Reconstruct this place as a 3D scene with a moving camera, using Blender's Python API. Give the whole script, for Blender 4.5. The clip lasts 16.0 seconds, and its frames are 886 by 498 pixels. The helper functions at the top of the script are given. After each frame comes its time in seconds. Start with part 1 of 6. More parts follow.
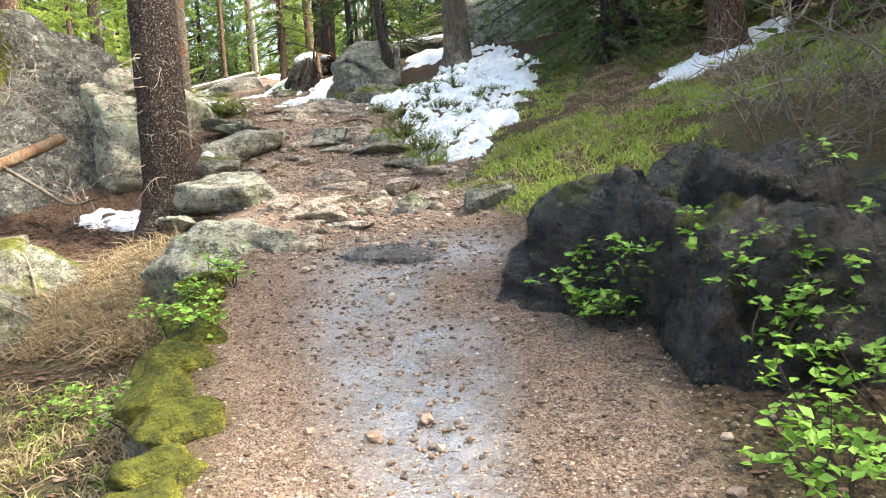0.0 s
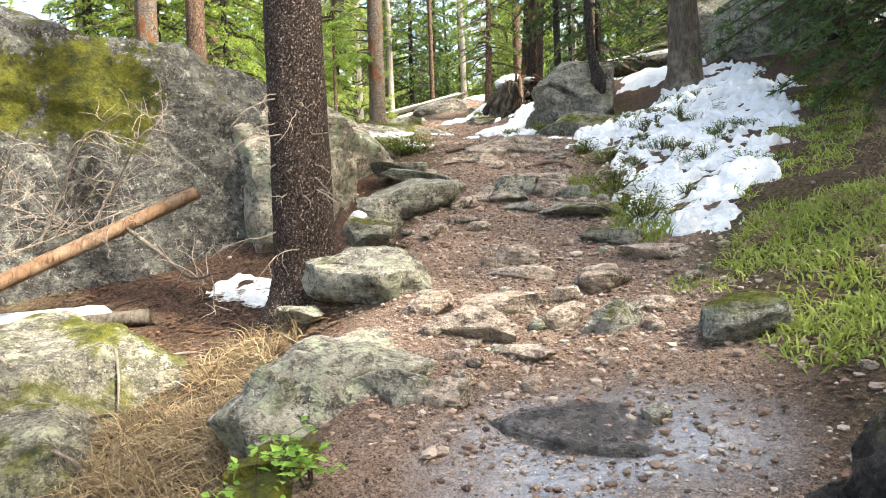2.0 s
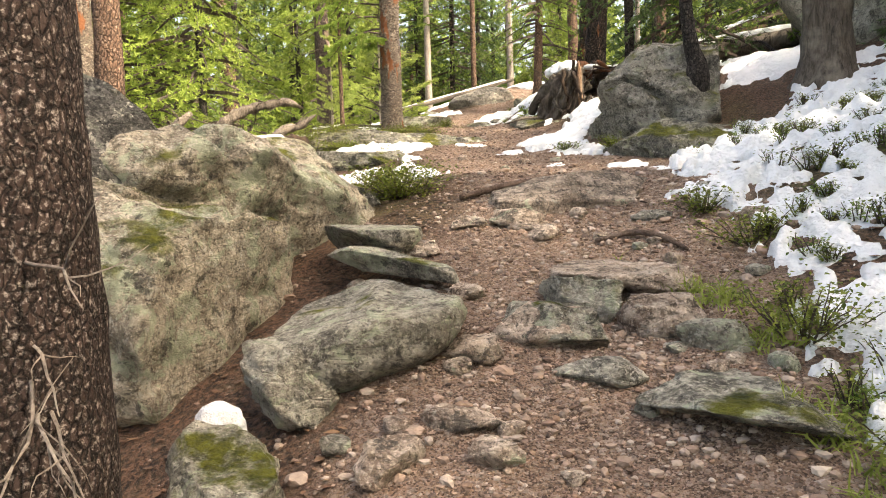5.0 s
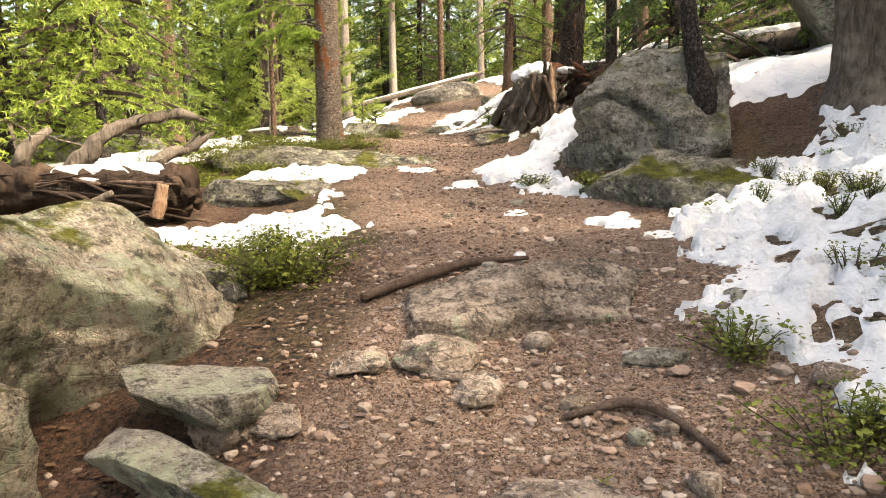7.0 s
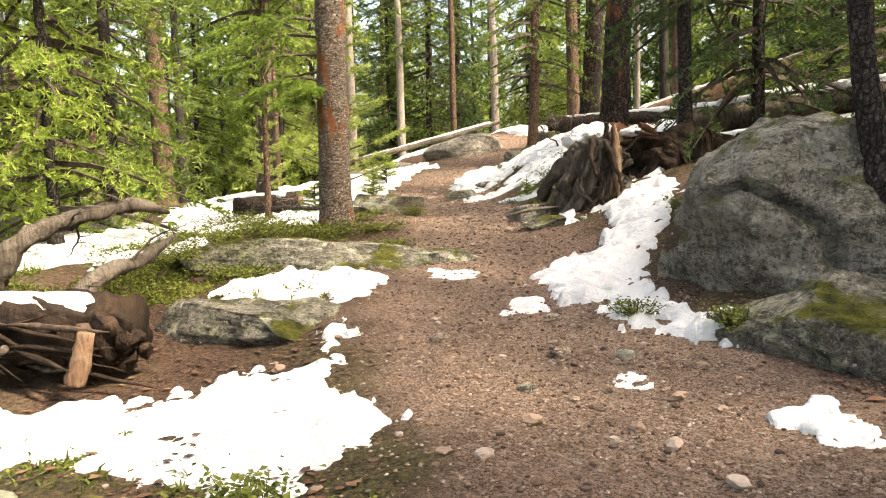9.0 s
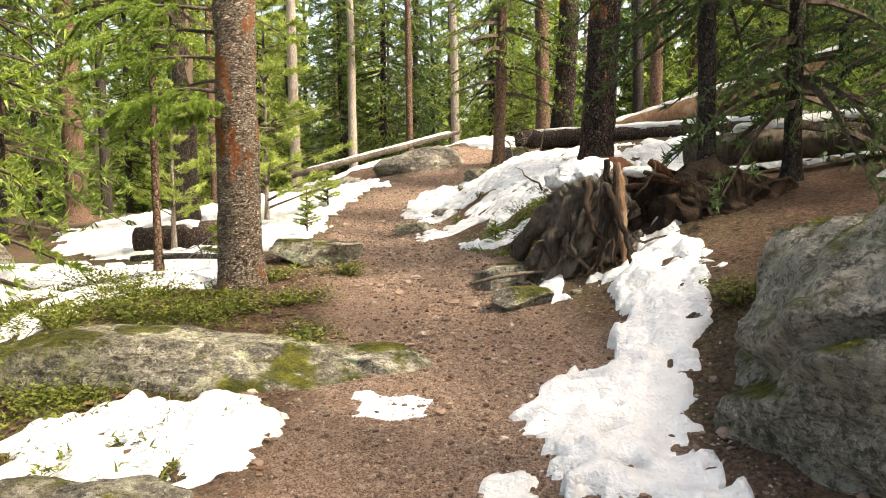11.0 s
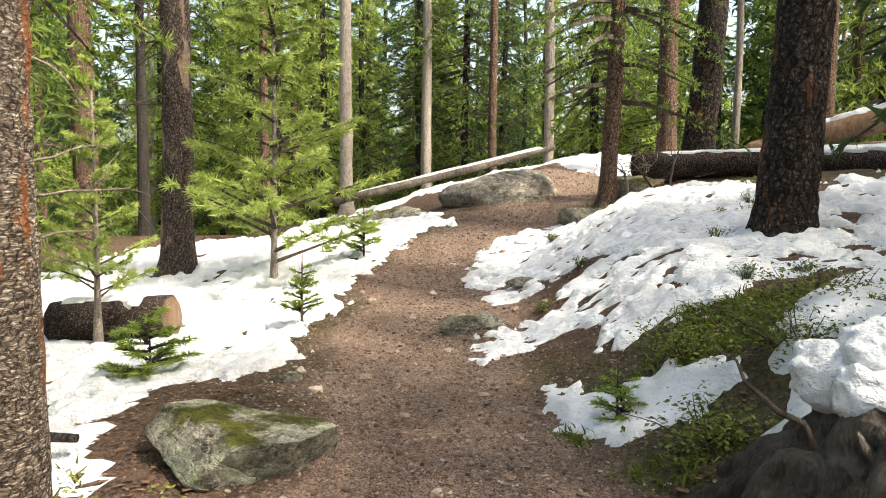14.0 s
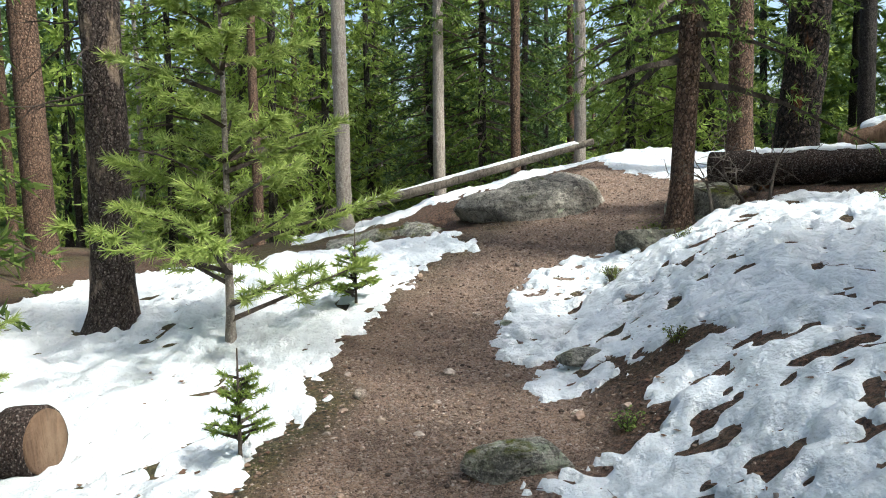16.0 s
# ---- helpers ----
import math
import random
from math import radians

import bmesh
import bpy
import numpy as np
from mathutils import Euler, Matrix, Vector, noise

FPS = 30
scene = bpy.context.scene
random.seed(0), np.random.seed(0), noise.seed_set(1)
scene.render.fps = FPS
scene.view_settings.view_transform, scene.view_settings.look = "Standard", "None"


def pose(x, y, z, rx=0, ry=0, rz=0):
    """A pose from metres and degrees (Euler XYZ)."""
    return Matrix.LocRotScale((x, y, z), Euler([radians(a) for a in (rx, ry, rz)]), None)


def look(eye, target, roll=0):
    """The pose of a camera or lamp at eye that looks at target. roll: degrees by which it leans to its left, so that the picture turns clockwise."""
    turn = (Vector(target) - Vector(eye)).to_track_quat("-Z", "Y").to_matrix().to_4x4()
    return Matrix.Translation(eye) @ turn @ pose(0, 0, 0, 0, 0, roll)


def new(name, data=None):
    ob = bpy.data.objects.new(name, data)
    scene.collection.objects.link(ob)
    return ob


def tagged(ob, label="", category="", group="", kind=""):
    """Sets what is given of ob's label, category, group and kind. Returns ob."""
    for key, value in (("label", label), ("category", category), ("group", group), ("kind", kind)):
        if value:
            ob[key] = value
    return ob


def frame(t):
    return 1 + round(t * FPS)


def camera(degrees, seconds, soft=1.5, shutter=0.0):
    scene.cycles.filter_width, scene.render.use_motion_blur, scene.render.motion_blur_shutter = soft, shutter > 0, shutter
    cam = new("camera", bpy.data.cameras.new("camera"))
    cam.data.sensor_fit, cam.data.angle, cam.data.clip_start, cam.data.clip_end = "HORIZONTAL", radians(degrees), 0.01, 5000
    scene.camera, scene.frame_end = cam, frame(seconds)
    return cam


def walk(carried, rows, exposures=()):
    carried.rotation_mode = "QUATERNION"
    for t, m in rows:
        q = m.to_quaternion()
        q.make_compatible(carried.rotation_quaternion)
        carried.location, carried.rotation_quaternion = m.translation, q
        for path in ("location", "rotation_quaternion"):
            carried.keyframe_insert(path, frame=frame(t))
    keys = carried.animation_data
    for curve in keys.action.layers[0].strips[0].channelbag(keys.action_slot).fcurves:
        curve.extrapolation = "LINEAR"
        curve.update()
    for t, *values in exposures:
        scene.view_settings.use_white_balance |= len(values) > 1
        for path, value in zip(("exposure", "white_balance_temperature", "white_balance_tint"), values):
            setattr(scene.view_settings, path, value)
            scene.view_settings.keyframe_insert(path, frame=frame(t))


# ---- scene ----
from mathutils.bvhtree import BVHTree
cam = camera(61.9, 16.0, 1.0)
METRES, EYE, TILT, LEAN, TURN = 17.5, 1.4, -7.0, 2.7, 0.0
ROWS = [
    (0.0, 0.0, 0.0, 0.0, -0.0, 0.0, 0.0),
    (0.5, 0.0017, 0.0249, 0.0078, 5.07, -0.01, -0.16),
    (1.0, 0.0036, 0.0489, 0.0197, 11.4, -0.3, -1.01),
    (1.5, -0.0021, 0.0794, 0.0269, 15.08, 0.45, -2.68),
    (2.0, -0.0036, 0.1057, 0.0352, 15.94, 0.7, -2.73),
    (2.5, -0.0058, 0.1368, 0.0449, 16.57, 0.27, -3.1),
    (3.0, -0.0162, 0.1664, 0.0528, 18.18, 0.16, -2.64),
    (3.5, -0.023, 0.1999, 0.0586, 19.31, 0.12, -2.66),
    (6.0, -0.0548, 0.3453, 0.1085, 18.95, -2.04, -3.94),
    (6.5, -0.0562, 0.3687, 0.1155, 17.7, -2.32, -3.55),
    (7.0, -0.0608, 0.3962, 0.1256, 17.82, -1.97, -3.86),
    (7.5, -0.0733, 0.4218, 0.1337, 18.63, -0.95, -3.73),
    (8.0, -0.085, 0.4503, 0.1424, 18.77, 1.04, -4.23),
    (8.5, -0.1024, 0.474, 0.1491, 19.53, 1.92, -3.68),
    (9.0, -0.1142, 0.4936, 0.1598, 18.02, 1.04, -3.4),
    (9.5, -0.1217, 0.5246, 0.1677, 15.33, -0.04, -3.27),
    (10.0, -0.1328, 0.5504, 0.1762, 15.35, 0.6, -3.28),
    (12.5, -0.162, 0.6916, 0.2176, 14.04, 1.64, -5.69),
    (13.0, -0.1771, 0.7304, 0.2228, 16.76, 2.56, -5.43),
    (13.5, -0.1865, 0.7657, 0.2324, 18.2, 1.28, -5.8),
    (14.0, -0.1935, 0.7964, 0.2459, 21.78, 0.69, -5.93),
    (14.5, -0.2076, 0.8271, 0.2522, 24.07, -0.02, -5.53),
    (15.0, -0.2162, 0.8566, 0.2574, 20.92, -0.97, -5.28),
    (15.5, -0.2261, 0.8852, 0.2683, 20.17, -0.54, -5.42),
    (16.0, -0.2443, 0.9131, 0.2742, 23.08, -0.41, -4.66),
]
walk(cam, [(t, pose(0, 0, EYE, TILT, LEAN, TURN) @ pose(METRES * x, METRES * y, METRES * z, 90 + pitch, roll, yaw)) for t, x, y, z, yaw, pitch, roll in ROWS],
     [(0.0, 2.66, 6600, 3), (3.0, 2.44, 6900, 7), (6.5, 2.38, 7900, 12), (9.5, 2.15, 7700, 10), (13.0, 2.08, 7400, 9), (16.0, 1.3, 5800, 2)])

# ---- light ----
world = bpy.data.worlds.new("sky")
world.use_nodes = True
scene.world = world
wn = world.node_tree.nodes
sky = wn.new("ShaderNodeTexSky")
sky.sky_type, sky.sun_disc = "NISHITA", False
SUN_UP, SUN_TURN = 50.0, 98.0          # degrees above the horizon; degrees from +y towards +x
sky.sun_elevation, sky.sun_rotation = radians(SUN_UP), radians(SUN_TURN)
world.node_tree.links.new(sky.outputs[0], wn["Background"].inputs[0])
sky.air_density, sky.dust_density, sky.ozone_density = 1.0, 6.0, 0.0
wn["Background"].inputs[1].default_value = 0.15
sun = new("sun", bpy.data.lights.new("sun", "SUN"))
sun.data.energy, sun.data.angle, sun.data.color = 3.4, radians(4.0), (1.0, 0.93, 0.82)
sun_from = Vector((math.sin(radians(SUN_TURN)) * math.cos(radians(SUN_UP)), math.cos(radians(SUN_TURN)) * math.cos(radians(SUN_UP)), math.sin(radians(SUN_UP))))
sun.matrix_world = look(sun_from * 50, (0, 0, 0))

# ---- materials ----
class Nodes:
    """A small shorthand for procedural node materials."""

    def __init__(self, name):
        self.m = bpy.data.materials.new(name)
        self.m.use_nodes = True
        self.t = self.m.node_tree
        self.bsdf = self.t.nodes["Principled BSDF"]
        tex = self.t.nodes.new("ShaderNodeTexCoord")
        info = self.t.nodes.new("ShaderNodeObjectInfo")
        add = self.t.nodes.new("ShaderNodeVectorMath")
        add.operation = "MULTIPLY_ADD"
        self.link(info.outputs["Random"], add.inputs[0])
        add.inputs[1].default_value = (37.0, 53.0, 71.0)
        self.link(tex.outputs["Object"], add.inputs[2])
        self.co, self.random = add.outputs[0], info.outputs["Random"]
        self.position = self.node("ShaderNodeNewGeometry").outputs["Position"]

    def node(self, kind):
        return self.t.nodes.new(kind)

    def link(self, a, b):
        self.t.links.new(a, b)

    def put(self, socket, value):
        if hasattr(value, "links"):
            self.link(value, socket)
        else:
            socket.default_value = (*value, 1.0) if isinstance(value, tuple) and len(value) == 3 and len(socket.default_value) == 4 else value

    def stretch(self, vec, scale):
        n = self.node("ShaderNodeVectorMath")
        n.operation = "MULTIPLY"
        self.link(vec, n.inputs[0])
        n.inputs[1].default_value = scale
        return n.outputs[0]

    def noise(self, scale, detail=6.0, rough=0.6, vec=None, distort=0.0):
        n = self.node("ShaderNodeTexNoise")
        self.link(vec or self.co, n.inputs["Vector"])
        n.inputs["Scale"].default_value, n.inputs["Detail"].default_value = scale, detail
        n.inputs["Roughness"].default_value, n.inputs["Distortion"].default_value = rough, distort
        return n.outputs["Fac"]

    def cells(self, scale, vec=None, feature="F1", out="Distance", jitter=1.0):
        n = self.node("ShaderNodeTexVoronoi")
        n.feature = feature
        self.link(vec or self.co, n.inputs["Vector"])
        n.inputs["Scale"].default_value, n.inputs["Randomness"].default_value = scale, jitter
        return n.outputs[out]

    def ramp(self, fac, *stops):
        n = self.node("ShaderNodeValToRGB")
        self.link(fac, n.inputs[0])
        e = n.color_ramp.elements
        while len(e) < len(stops):
            e.new(0.5)
        for k, (p, c) in zip(e, stops):
            k.position, k.color = p, (c, c, c, 1) if isinstance(c, (int, float)) else (*c, 1)
        return n.outputs[0]

    def mix(self, fac, a, b, how="MIX"):
        n = self.node("ShaderNodeMix")
        n.data_type, n.blend_type = "RGBA", how
        self.put(n.inputs[0], fac), self.put(n.inputs[6], a), self.put(n.inputs[7], b)
        return n.outputs[2]

    def math(self, op, a, b=0.0, clamp=False):
        n = self.node("ShaderNodeMath")
        n.operation, n.use_clamp = op, clamp
        self.put(n.inputs[0], a), self.put(n.inputs[1], b)
        return n.outputs[0]

    def up(self, vec=None):
        n = self.node("ShaderNodeSeparateXYZ")
        self.link(vec or self.node("ShaderNodeNewGeometry").outputs["Normal"], n.inputs[0])
        return n.outputs[2]

    def attr(self, name):
        n = self.node("ShaderNodeAttribute")
        n.attribute_name = name
        return n.outputs["Fac"]

    def bump(self, *layers):
        """layers: (height, distance in metres)"""
        last = None
        for h, d in layers:
            n = self.node("ShaderNodeBump")
            n.inputs["Strength"].default_value, n.inputs["Distance"].default_value = 1.0, d
            self.link(h, n.inputs["Height"])
            if last:
                self.link(last, n.inputs["Normal"])
            last = n.outputs[0]
        return last

    def done(self, colour, rough=0.8, normal=None, spec=0.3):
        self.put(self.bsdf.inputs["Base Color"], colour)
        self.put(self.bsdf.inputs["Roughness"], rough)
        self.put(self.bsdf.inputs["Specular IOR Level"], spec)
        if normal:
            self.link(normal, self.bsdf.inputs["Normal"])
        return self.m


def rock_material(name, dark, mid, pale, lichen=0.5, moss=0.5, wet=False, lichen_colour=(0.42, 0.46, 0.33), spot=None):
    n = Nodes(name)
    w = n.position
    big, fine, grain = n.noise(1.3, 5, vec=w), n.noise(9, 9, 0.7, w), n.noise(70, 3, vec=w)
    bands = n.noise(4.0, 7, 0.65, n.stretch(w, (0.8, 0.9, 4.0)), 1.2)
    c = n.mix(n.ramp(big, (0.35, 0.0), (0.65, 1.0)), dark, mid)
    c = n.mix(n.ramp(fine, (0.44, 0.0), (0.6, 1.0)), c, pale)
    c = n.mix(n.ramp(bands, (0.34, 0.85), (0.46, 0.0)), c, tuple(v * 0.3 for v in dark))
    c = n.mix(n.math("MULTIPLY", n.ramp(grain, (0.52, 0.0), (0.62, 1.0)), 0.4), c, tuple(min(1, v * 1.4) for v in pale))
    c = n.mix(n.math("MULTIPLY", n.ramp(n.noise(34, 5, 0.7, w), (0.53, 0.0), (0.61, 1.0)), 0.7), c, tuple(v * 0.35 for v in dark))
    if lichen:
        spots = n.ramp(n.noise(4.2, 9, 0.76, w, 0.5), (0.63 - 0.16 * lichen, 0.0), (0.66 - 0.15 * lichen, 1.0))
        c = n.mix(n.math("MULTIPLY", spots, 0.8), c, n.mix(n.ramp(fine, (0.35, 0.0), (0.6, 1.0)), tuple(v * 0.55 for v in lichen_colour), lichen_colour))
        white = n.ramp(n.noise(15, 8, 0.78, w, 0.3), (0.6 - 0.06 * lichen, 0.0), (0.63 - 0.06 * lichen, 1.0))
        c = n.mix(n.math("MULTIPLY", white, 0.7), c, (0.46, 0.44, 0.38))
        black = n.ramp(n.noise(6.1, 9, 0.78, w), (0.56, 0.0), (0.60, 1.0))
        c = n.mix(n.math("MULTIPLY", black, 0.75), c, (0.035, 0.034, 0.030))
    chips = n.cells(11, n.stretch(w, (1.0, 1.0, 2.2)), "DISTANCE_TO_EDGE")
    layers = [(bands, 0.07), (fine, 0.06), (n.ramp(chips, (0.0, 0.0), (0.06, 1.0)), 0.006), (grain, 0.006)]
    rough = n.ramp(fine, (0.3, 0.75), (0.7, 0.95))
    if moss:
        lie = n.math("MULTIPLY", n.ramp(n.up(), (0.35, 0.0), (0.85, 1.0)), n.ramp(n.noise(1.7, 7, 0.65, w), (0.64 - 0.2 * moss, 0.0), (0.70 - 0.2 * moss, 1.0)))
        for place in spot or ():
            far = n.node("ShaderNodeVectorMath")
            far.operation = "DISTANCE"
            n.link(w, far.inputs[0])
            far.inputs[1].default_value = place[:3]
            ragged = n.math("ADD", n.math("DIVIDE", far.outputs["Value"], place[3]), n.math("ADD", n.math("MULTIPLY", n.noise(3.0, 9, 0.75, w, 0.6), 2.0), n.math("MULTIPLY", n.noise(16, 6, 0.7, w), 1.0)))
            lie = n.math("MAXIMUM", lie, n.ramp(n.math("MULTIPLY", ragged, 0.4), (0.84, 1.0), (0.87, 0.0)))
        tone = n.mix(n.ramp(n.noise(9, 7, 0.7, vec=w), (0.35, 0.0), (0.65, 1.0)), (0.020, 0.027, 0.004), (0.155, 0.155, 0.018))
        c = n.mix(lie, c, tone)
        layers.append((n.math("MULTIPLY", lie, n.noise(55, 5, vec=w)), 0.03))
    if wet:
        shine = n.ramp(n.noise(13, 7, 0.7, w), (0.38, 0.1), (0.6, 0.55))
        layers.append((n.noise(26, 7, 0.7, w), 0.045))
        rough = shine
    return n.done(c, rough, n.bump(*layers), 0.5 if wet else 0.25)


def bark_material(name, dark, mid, pale, scale=1.0, patch=None, plates=True, amount=0.5, tall=0.55, deep=0.012):
    n = Nodes(name)
    wobble = n.node("ShaderNodeVectorMath")
    wobble.operation = "MULTIPLY_ADD"
    n.link(n.noise(9.0, 4), wobble.inputs[0])
    wobble.inputs[1].default_value = (0.05, 0.05, 0.12)
    n.link(n.co, wobble.inputs[2])
    flat = n.stretch(wobble.outputs[0], (1.0, 1.0, tall))
    plate = n.cells(26 * scale, flat, "F1")
    edge = n.cells(26 * scale, flat, "DISTANCE_TO_EDGE")
    lay = n.stretch(n.co, (0.7, 0.7, 3.2) if tall > 1 else (1.6, 1.6, 0.5))
    streak = n.noise(16 * scale, 8, 0.7, lay, 0.4)
    c = n.mix(n.ramp(streak, (0.32, 0.0), (0.62, 1.0)), dark, mid)
    c = n.mix(n.ramp(n.noise(40 * scale, 6, 0.7, lay if tall > 1 else None), (0.52, 0.0), (0.66, 1.0)), c, pale)
    if plates:
        c = n.mix(n.ramp(edge, (0.0, 0.9), (0.13, 0.0)), c, tuple(v * 0.3 for v in dark))
    if patch:
        c = n.mix(n.math("MULTIPLY", n.ramp(n.noise(7.0 if tall > 1 else 2.6, 6, 0.6, n.stretch(n.co, (1.4, 1.4, 0.45))), (0.62 - 0.2 * amount, 0.0), (0.68 - 0.2 * amount, 1.0)), 0.85), c, n.mix(streak, patch, tuple(v * 0.4 for v in patch)))
    return n.done(c, 0.9, n.bump((n.ramp(edge, (0.0, 0.0), (0.18, 1.0)) if plates else streak, deep), (streak, 0.02), (n.noise(120, 3), 0.003)), 0.2)


def wood_material(name, dark, mid, pale, scale=1.0, deep=0.035):
    n = Nodes(name)
    grain = n.noise(9 * scale, 9, 0.7, n.stretch(n.co, (4.0, 4.0, 0.6)), 0.8)
    blotch = n.noise(4, 5)
    c = n.mix(n.ramp(grain, (0.3, 0.0), (0.6, 1.0)), dark, mid)
    c = n.mix(n.ramp(blotch, (0.5, 0.0), (0.7, 0.7)), c, pale)
    return n.done(c, 0.85, n.bump((grain, deep), (n.noise(60, 4), 0.006)), 0.2)


def needle_material(name, dark, bright, through_leaf=0.35):
    n = Nodes(name)
    island = n.node("ShaderNodeNewGeometry").outputs["Random Per Island"]
    c = n.mix(island, dark, bright)
    c = n.mix(n.math("MULTIPLY", n.random, 0.35), c, tuple(v * 0.6 for v in dark))
    n.done(c, 0.6, None, 0.3)
    tr = n.node("ShaderNodeBsdfTranslucent")
    n.link(c, tr.inputs[0])
    both = n.node("ShaderNodeMixShader")
    both.inputs[0].default_value = through_leaf
    n.link(n.bsdf.outputs[0], both.inputs[1]), n.link(tr.outputs[0], both.inputs[2])
    n.link(both.outputs[0], n.t.nodes["Material Output"].inputs[0])
    return n.m


def snow_material():
    n = Nodes("old_snow")
    w = n.position
    dirt = n.ramp(n.noise(30, 8, 0.78, w), (0.60, 0.0), (0.70, 1.0))
    c = n.mix(n.noise(2.5, 4, vec=w), (0.58, 0.61, 0.64), (0.70, 0.70, 0.70))
    c = n.mix(n.math("MULTIPLY", dirt, 0.4), c, (0.22, 0.17, 0.13))
    n.bsdf.inputs["Subsurface Weight"].default_value = 0.15
    n.bsdf.inputs["Subsurface Radius"].default_value = (0.04, 0.05, 0.06)
    return n.done(c, 0.6, n.bump((n.noise(7, 5, 0.55, w), 0.07), (n.noise(45, 5, vec=w), 0.018)), 0.3)


def ground_material():
    n = Nodes("forest_ground")
    w = n.position
    trail, green, wet = n.attr("trail"), n.attr("green"), n.attr("wet")
    big, mid, fine = n.noise(0.9, 5, vec=w), n.noise(6, 8, 0.7, w), n.noise(38, 6, 0.7, w)
    grit = n.cells(150, w, "F1", "Color")
    gritd = n.cells(150, w)
    pebd = n.cells(62, w)
    peb = n.cells(62, w, "F1", "Color")
    g1, g2 = n.node("ShaderNodeSeparateColor"), n.node("ShaderNodeSeparateColor")
    n.link(grit, g1.inputs[0]), n.link(peb, g2.inputs[0])
    soil = n.mix(n.ramp(mid, (0.36, 0.0), (0.64, 1.0)), (0.085, 0.053, 0.037), (0.28, 0.18, 0.128))
    soil = n.mix(n.ramp(big, (0.35, 0.0), (0.65, 0.6)), soil, (0.31, 0.2, 0.135))
    soil = n.mix(n.ramp(g1.outputs[0], (0.5, 0.0), (0.7, 0.75)), soil, (0.34, 0.245, 0.19))
    soil = n.mix(n.ramp(g1.outputs[1], (0.66, 0.0), (0.76, 0.7)), soil, (0.035, 0.021, 0.015))
    soil = n.mix(n.ramp(g2.outputs[0], (0.8, 0.0), (0.9, 0.7)), soil, (0.36, 0.28, 0.23))
    duff = n.mix(n.ramp(fine, (0.4, 0.0), (0.6, 1.0)), (0.022, 0.014, 0.010), (0.17, 0.095, 0.06))
    duff = n.mix(n.ramp(mid, (0.5, 0.0), (0.75, 0.6)), duff, (0.19, 0.14, 0.085))
    moss = n.mix(n.ramp(fine, (0.35, 0.0), (0.65, 1.0)), (0.018, 0.022, 0.007), (0.10, 0.11, 0.022))
    c = n.mix(trail, duff, soil)
    c = n.mix(n.math("MULTIPLY", green, n.ramp(mid, (0.3, 0.3), (0.6, 1.0))), c, moss)
    c = n.mix(n.math("MULTIPLY", wet, 0.55), c, (0.05, 0.04, 0.038))
    pool = n.math("MULTIPLY", n.ramp(wet, (0.2, 0.0), (0.8, 1.0)), n.ramp(n.noise(9, 4, vec=w), (0.3, 0.5), (0.55, 1.0)))
    rough = n.mix(pool, (0.92, 0.92, 0.92), (0.35, 0.35, 0.35))
    n.link(n.math("MULTIPLY", pool, 0.9), n.bsdf.inputs["Coat Weight"])
    n.bsdf.inputs["Coat Roughness"].default_value, n.bsdf.inputs["Coat IOR"].default_value = 0.26, 4.2
    dry = n.math("SUBTRACT", 1.0, n.math("MULTIPLY", pool, 0.4))
    mid, fine = n.math("MULTIPLY", mid, dry), n.math("MULTIPLY", fine, dry)
    h = n.bump((mid, 0.05), (n.ramp(pebd, (0.1, 1.0), (0.5, 0.0)), 0.008), (n.ramp(gritd, (0.1, 1.0), (0.6, 0.0)), 0.008), (fine, 0.03))
    n.link(n.bump((fine, 0.006), (n.noise(14, 5, 0.6, w), 0.012)), n.bsdf.inputs["Coat Normal"])
    return n.done(c, rough, h, n.math("ADD", 0.4, n.math("MULTIPLY", pool, 0.6)))


M_GROUND, M_SNOW = ground_material(), snow_material()
M_ROCK = rock_material("lichened_rock", (0.036, 0.034, 0.032), (0.088, 0.084, 0.078), (0.175, 0.17, 0.155), 0.5, 0.5, False, (0.24, 0.245, 0.21), ((-4.6, 7.2, 2.75, 0.85), (-3.65, 7.6, 2.75, 0.45), (-5.3, 6.8, 2.6, 0.6)))
M_MOSSROCK = rock_material("mossy_rock", (0.07, 0.066, 0.056), (0.15, 0.14, 0.115), (0.27, 0.255, 0.20), 0.5, 0.7, False, (0.42, 0.43, 0.30))
M_GREYROCK = rock_material("grey_rock", (0.10, 0.095, 0.08), (0.23, 0.215, 0.18), (0.40, 0.38, 0.32), 0.5, 0.7)
M_DOME = rock_material("dark_domed_rock", (0.095, 0.09, 0.075), (0.22, 0.205, 0.175), (0.36, 0.34, 0.29), 0.5, 0.75, False, (0.32, 0.33, 0.25))
M_WETGREY = rock_material("wet_grey_rock", (0.03, 0.027, 0.026), (0.12, 0.105, 0.1), (0.28, 0.25, 0.235), 0.0, 0.0, True)
M_HUMP = rock_material("smooth_bedrock", (0.12, 0.108, 0.092), (0.25, 0.225, 0.19), (0.38, 0.345, 0.29), 0.1, 0.2)
M_RIDGE = rock_material("layered_brown_rock", (0.10, 0.082, 0.066), (0.25, 0.20, 0.16), (0.44, 0.36, 0.29), 0.1, 0.1)
M_TAN = rock_material("tan_stone", (0.18, 0.13, 0.10), (0.36, 0.28, 0.215), (0.54, 0.45, 0.37), 0.05, 0.0)
M_PALE = rock_material("pale_lichened_stone", (0.13, 0.118, 0.095), (0.26, 0.24, 0.195), (0.41, 0.385, 0.315), 0.65, 0.4, False, (0.42, 0.45, 0.32))
